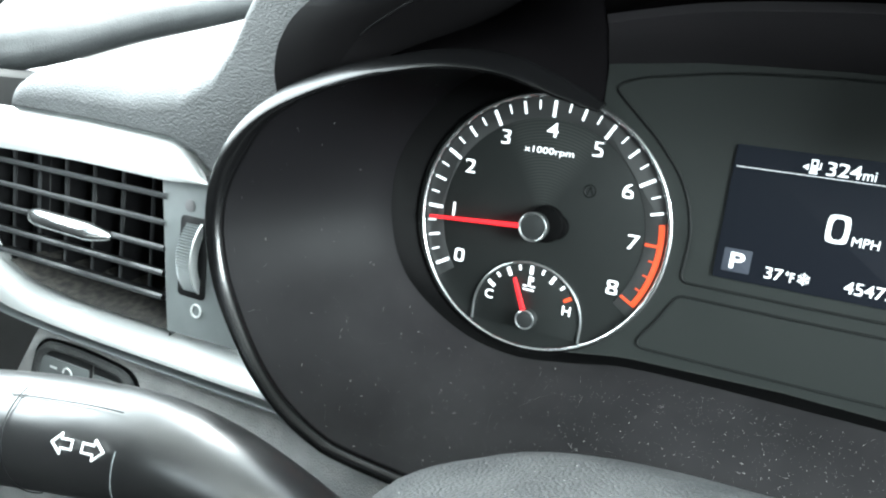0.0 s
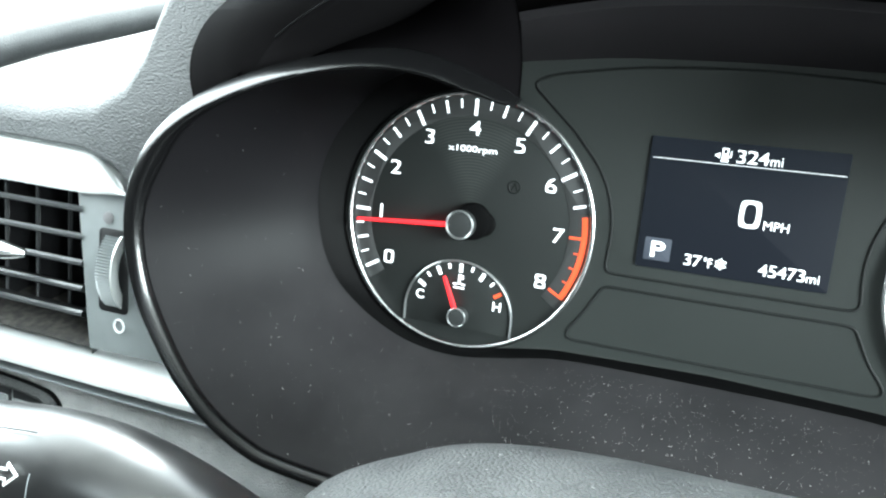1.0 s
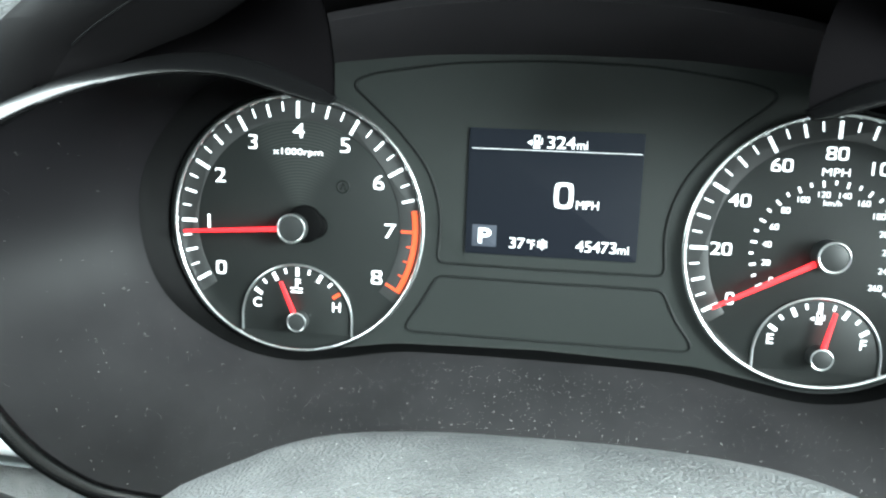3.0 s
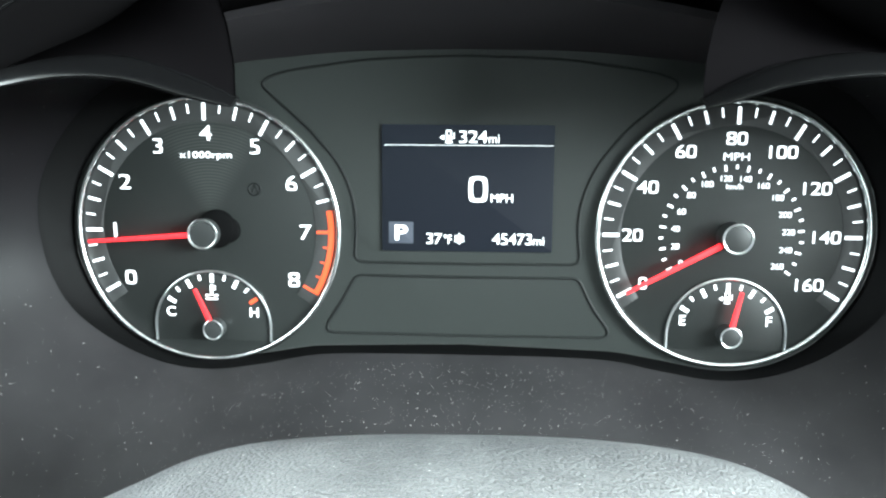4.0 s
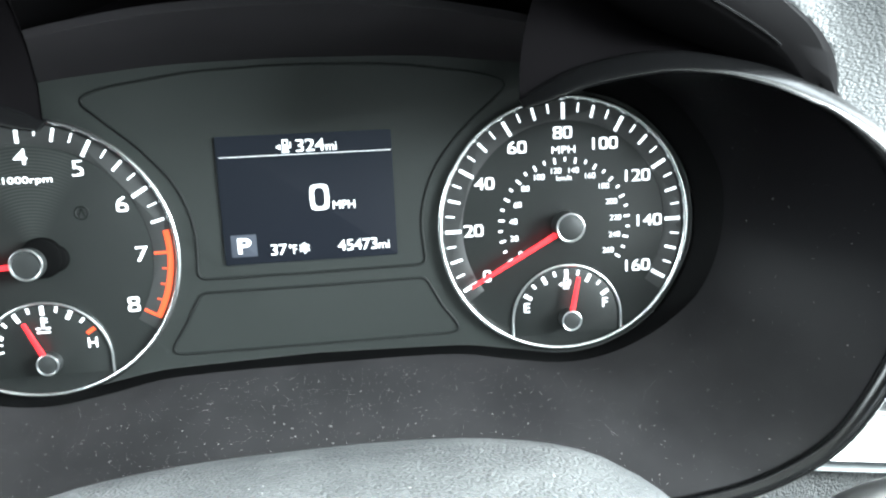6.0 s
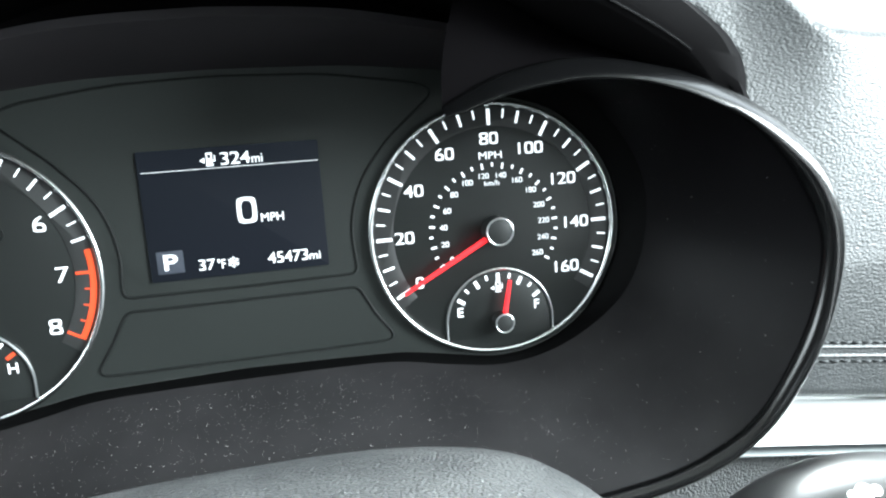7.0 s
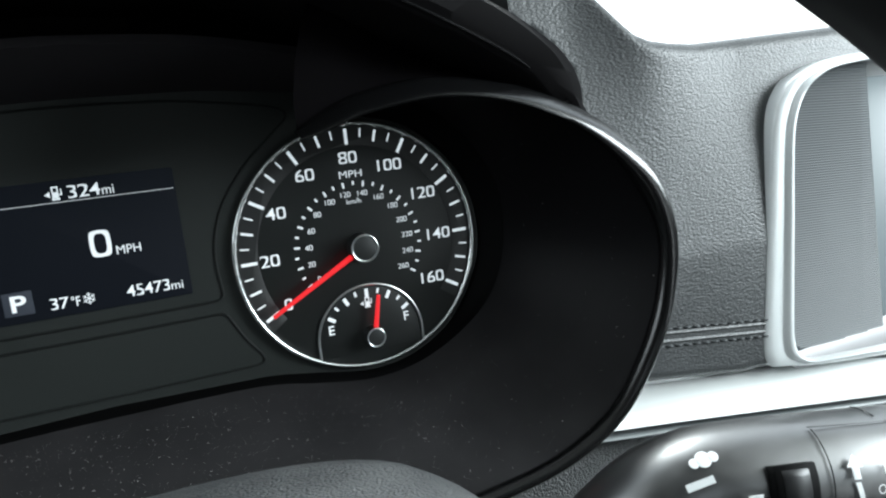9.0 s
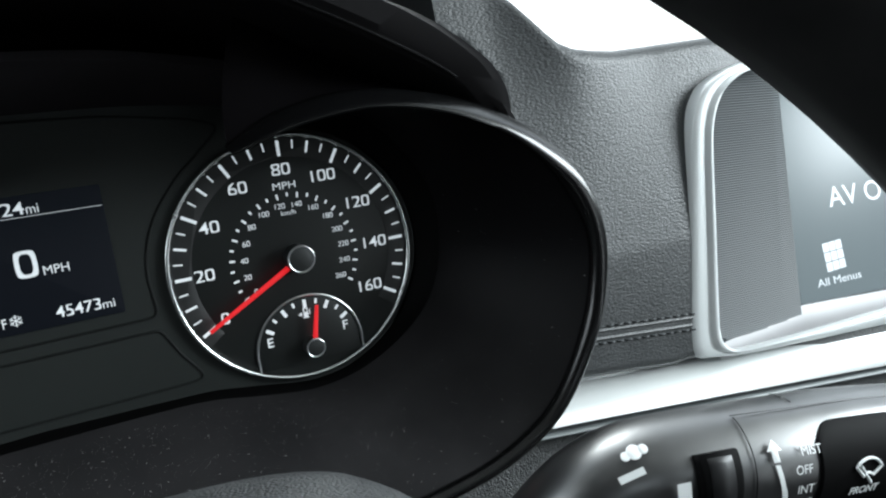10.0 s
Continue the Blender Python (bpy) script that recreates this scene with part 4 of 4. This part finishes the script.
mark(signal, axis_l, "arrow_symbol", arrow(1), -188, 20, 18.7, "white arrow outline")
mark(signal, axis_l, "arrow_symbol", arrow(-1), -179.3, 20, 18.6, "white arrow outline")
for axis, st, x, r, low_a, high_a in ((axis_l, signal, -210, 18.72, -70, 68), (axis_l, signal, -173, 18.1, -70, 24), (axis_r, wiper, 196.5, 19.75, -70, 68), (axis_r, wiper, 222, 20.0, 78, 104)):
    bm = bmesh.new()
    tube(bm, [on_stalk(axis, x, low_a + (high_a - low_a) * k / 24, r)[0] for k in range(25)], 0.22, 6)
    # grey joint beside the arrows: the glint along its edge is painted
    part("joint", bm, GREY if x < -170 and x > -180 else BLACK, st, "thin joint")
for axis, st, x0, x1, around, r in ((axis_l, signal, -214, -176, 58, 18.6), (axis_r, wiper, 196, 274, 70, 20.0)):
    bm = bmesh.new()
    tube(bm, [on_stalk(axis, x0 + (x1 - x0) * k / 12, around, r)[0] for k in range(13)], 0.2, 6)
    part("joint", bm, BLACK, st, "thin dark joint")
bm = bmesh.new()
rings = []
for k in range(25):
    x = 220.5 + 60 * (k / 24) ** 1.6
    top = 50 - 20 * max(0.0, 1 - (x - 220.5) / 9) ** 2.2
    rings.append([on_stalk(axis_r, x, a, r)[0] for a, r in [(top + 1.5, 19.2)] + [(top - (top + 70) * j / 24, 20.75 if j else 20.5) for j in range(25)]])
rings = [[q + (rings[1][0] - rings[0][0]) * -0.2 + (V((0, 1.2, 0))) for q in rings[0]]] + rings
loft(bm, rings)
part("end_panel", bm, NEAR_BLACK, wiper, "smooth black end panel", 50)
for text, x, around, size in (("MIST", 217, 26, 2.9), ("OFF", 213, 10, 2.8), ("INT", 214, -8, 2.9), ("LO", 215.5, -22, 2.9)):
    mark(wiper, axis_r, "marking", letters(text, size, 0.0), x, around, 20.5)
mark(wiper, axis_r, "marking", letters("FRONT", 3.0, 0.02), 239, -19, 21.3)
bm = bmesh.new()
plate(bm, [(-1.2, -3), (1.2, -3), (1.2, 0.5), (2.8, 0.5), (0, 4), (-2.8, 0.5), (-1.2, 0.5)], -0.1, 0, 0.02)
mark(wiper, axis_r, "arrow_symbol", bm, 203.5, 28, 20.4)
bm = bmesh.new()
loft(bm, [[on_stalk(axis_r, 205.5 - a * 0.1 + w, a, 20.2)[0] for w in (-0.9, 0.9)] for a in range(17, -50, -4)])
part("line_marking", bm, PAINT, wiper)
bm = bmesh.new()
loft(bm, [[on_stalk(axis_r, x, a, r)[0] for a, r in [(38, 19)] + [(36 - 5 * k, r1) for k in range(21)]] for x, r1 in ((177.6, 19.0), (178, 20.3), (179, 20.9), (190.6, 20.9), (191.6, 20.3), (192, 19.0))])
switch = part("thumb_switch", bm, NEAR_BLACK, wiper, "black thumb switch", 50)
bm = bmesh.new()
loft(bm, [[on_stalk(axis_r, x, a, r)[0] for a, r in [(33, 20.5)] + [(31 - 5 * k, r1) for k in range(19)]] for x, r1 in ((180.4, 20.6), (181, 21.2), (188.6, 21.2), (189.2, 20.6))])
part("switch_face", bm, BLACK, switch, "satin black face", 50)
bm = bmesh.new()
drum(bm, 0, 1.2, 2.4, -0.1, 0, 20, 0.02)
drum(bm, -3.0, 0.6, 1.5, -0.1, 0, 16, 0.02)
drum(bm, 3.0, 1.4, 1.6, -0.1, 0, 16, 0.02)
mark(wiper, axis_r, "washer_symbol", bm, 163.5, 48, 19.6)
bm = bmesh.new()
box(bm, -4.2, 4.2, -0.1, 0, -1.1, 1.1)
mark(wiper, axis_r, "word_bar", bm, 163, 36, 19.5)
bm = bmesh.new()
box(bm, -2.3, 2.3, -0.1, 0, -5.5, 4)
mark(wiper, axis_r, "bar_marking", bm, 173, 5, 19.7)
bm = bmesh.new()
arc = [(7.5 * math.cos(radians(a)), 7.5 * math.sin(radians(a)) - 3.5) for a in range(35, 146, 8)]
low_arc = [(2.6 * math.cos(radians(a)), 2.6 * math.sin(radians(a)) - 3.5) for a in range(145, 34, -12)]
loop = arc + low_arc
tube(bm, [V((x, -0.1, z)) for x, z in loop + loop[:2]], 0.5, 6, cap=False)
tube(bm, [V((-3.5, -0.1, 1.5)), V((1.5, -0.1, -4.5))], 0.5, 6)
mark(wiper, axis_r, "wiper_symbol", bm, 239, 0, 21.2)

# ---- steering wheel ----
wheel = thing("steering_wheel", "black leather steering wheel with a thick rim", "steering wheel", (6, -290, -73))
lean = Matrix.Translation((6, -290, -73)) @ Matrix.Rotation(radians(-15), 4, "X")
bm = bmesh.new()
tube(bm, [lean @ V((186 * math.cos(k * math.pi / 60), 0, 186 * math.sin(k * math.pi / 60))) for k in range(121)], 15.5, 16, cap=False)
part("rim", bm, WHEEL, wheel, "black leather rim", 60)
bm = bmesh.new()
drum(bm, 0, 0, 62, -14, 30, 48, 8)
for v in bm.verts:
    v.co = lean @ V((v.co.x, v.co.y, v.co.z * 0.8 - 22))
part("hub", bm, TRIM, wheel)
for a in (188, 352, 270):
    bm = bmesh.new()
    c, s = math.cos(radians(a)), math.sin(radians(a))
    tube(bm, [lean @ V((r * c, 0, r * s - 16 * (180 - r) / 130)) for r in (40, 90, 140, 182)], [20, 17, 15, 14], 10, 0.5)
    part("spoke", bm, TRIM, wheel)

# ---- centre display ----
centre = thing("centre_display", "silver-framed centre display with a ribbed black side panel", "display", (380, -60, -85))
bm = bmesh.new()
# outer and inner edge of the frame as (x, z, x, z)
EDGES = [(470, -104, 470, -93.5), (436, -100.6, 437.8, -90.7), (370, -93.6, 364.5, -87.2), (322, -88, 320.9, -84.2), (300, -84, 310.7, -82.4), (286, -80.5, 304.3, -77.1), (283.8, -70, 302, -70),
         (284.6, -60, 301.8, -60), (289, -13.8, 303.5, -15), (293, 24, 304.8, 22), (296.2, 39.3, 307.1, 35.5), (301.8, 48, 312.2, 45.3), (310.5, 54, 320.4, 51.8), (336, 60.3, 338.5, 56.5), (400, 63, 400, 59), (470, 65, 470, 61)]
line = spline(EDGES, 120)
loft(bm, [[V((p[0] + (p[2] - p[0]) * s, y, p[1] + (p[3] - p[1]) * s)) for p in line]
          for s, y in ((0, -50), (0.0, -59.6), (0.05, -60.6), (0.3, -61.3), (0.56, -61.6), (0.61, -61.3), (0.66, -61.9), (0.73, -63.2), (0.82, -63.7), (0.91, -63.2), (0.98, -61.6), (1.0, -59), (1.0, -50))])
part("frame", bm, FRAME, centre, "wide satin silver frame with an inner bead", 60)
bm = bmesh.new()
box(bm, 303, 355, -56.6, -50, -84, 40)
box(bm, 318, 355, -56.5, -50, 39, 55)
box(bm, 355, 500, -22, -12, -100, 70)
part("backing", bm, RIB, centre)
for i in range(114):
    z = -78 + i * 1.2
    x0 = 304 + (max(0, z - 38) * 1.1 if z > 38 else 0) + (max(0, -74 - z) * 1.5)
    x1 = 369 - (z + 80) * 0.078
    bm = bmesh.new()
    tube(bm, [V((x0, -56.5, z)), V((x1, -56.5, z - 0.05 * (x1 - x0)))], 0.62, 6)
    part("rib", bm, RIB, centre)
bm = bmesh.new()
plate(bm, [(368.5, -73), (346, 50), (480, 48), (480, -84)], -57.6, -50, 0.5)
TILT_EYE = V((27, -324, 52))


def tilt(bm, z=None):
    """Leans a flat piece of the screen back; z: the height of its middle."""
    for v in bm.verts:
        k = 1 + 0.2 * ((v.co.z if z is None else z) + 84) / 265.4
        v.co.x, v.co.z = TILT_EYE.x + (v.co.x - TILT_EYE.x) * k, TILT_EYE.z + (v.co.z - TILT_EYE.z) * k
        v.co.y += 0.2 * (v.co.z + 84)
    return bm


glass = part("glass", tilt(bm), CENTRE_GLASS, centre, "glossy dark screen")
for text, x, z, size, width in (("AV O", 415, -18.5, 11, 45), ("All Menus", 400, -65, 4.2, 37)):
    bm = letters(text, size)
    k = width / (max(v.co.x for v in bm.verts) - min(v.co.x for v in bm.verts))
    for v in bm.verts:
        v.co = V((v.co.x * k + x, v.co.y - 57.7, v.co.z - 0.05 * v.co.x * k + z))
    part("caption", tilt(bm, z), CAPTION, glass, "pale grey caption")
for i in range(3):
    for j in range(3):
        bm = bmesh.new()
        box(bm, 388 + i * 5.4, 392.8 + i * 5.4, -57.8, -57.6, -58.5 + j * 5.4, -53.7 + j * 5.4)
        part("menu_square", tilt(bm, -51), CAPTION, glass)

bm = bmesh.new()
loft(bm, [[V((x, -57.4 + 0.8 * k, z)) for k, (x, z) in enumerate(((303, -79.5), (318, -79), (351, -77), (369.5, -74.6), (380, -74.6), (482, -84.8)))],
          [V((x, -58.8, z)) for x, z in ((303, -82), (318, -82.5), (351, -82.5), (369.5, -82), (380, -82.6), (482, -91))],
          [V((x, -59.6, z)) for x, z in ((303, -86), (318, -88), (351, -90), (369.5, -91), (380, -92), (482, -99))]])
part("lower_ledge", bm, LEDGE, centre, "grey ledge under the glass")

# ---- pillar, door and cabin ----
bm = bmesh.new()
tube(bm, spline([(-540, -90, 24), (-470, 0, 44), (-445, 80, 74), (-418, 160, 104), (-390, 250, 140)], 30), 13, 14)
solo("pillar_trim", bm, LEATHER, "dark grained pillar trim at the dashboard's corner", "pillar trim", "structure", 60)


def wall(name, x0, x1, y0, y1, z0, z1, mat, label):
    bm = bmesh.new()
    box(bm, x0, x1, y0, y1, z0, z1, 4, 1)
    return solo(name, bm, mat, label, "wall" if "wall" in name else name, "structure")


wall("door_1", -500, -440, -1300, 120, -750, 34, TRIM, "dark driver's door below its window")
# out of view; added to cut the light from the rear left
wall("blocking_wall_left", -560, -500, -2140, -430, -750, 545, TRIM, "unseen dark wall added to block light behind the driver's window")
wall("door_2", 1250, 1330, -1300, 400, -750, 20, TRIM, "dark passenger door below its window")
wall("floor", -680, 1330, -2200, 500, -800, -750, TRIM, "dark carpeted cabin floor")
bm = bmesh.new()
box(bm, -560, 1250, -2000, -130, 540, 570, 4, 1)
solo("ceiling", bm, ROOFING, "grey cloth headlining over the front seats", "ceiling", "structure")
# out of view; its height is set to limit light from behind
wall("wall_rear", -680, 1330, -2200, -2140, -750, 300, TRIM, "unseen dark rear wall, raised to hold back light from behind")
wall("wall_front", -680, 1330, 420, 460, -750, 80, TRIM, "dark bulkhead under the windscreen")
bm = bmesh.new()
box(bm, -300000, 300000, -300000, 300000, -1210, -1200)
solo("ground", bm, GROUND, "pale concrete ground outside the car", "ground", "structure")
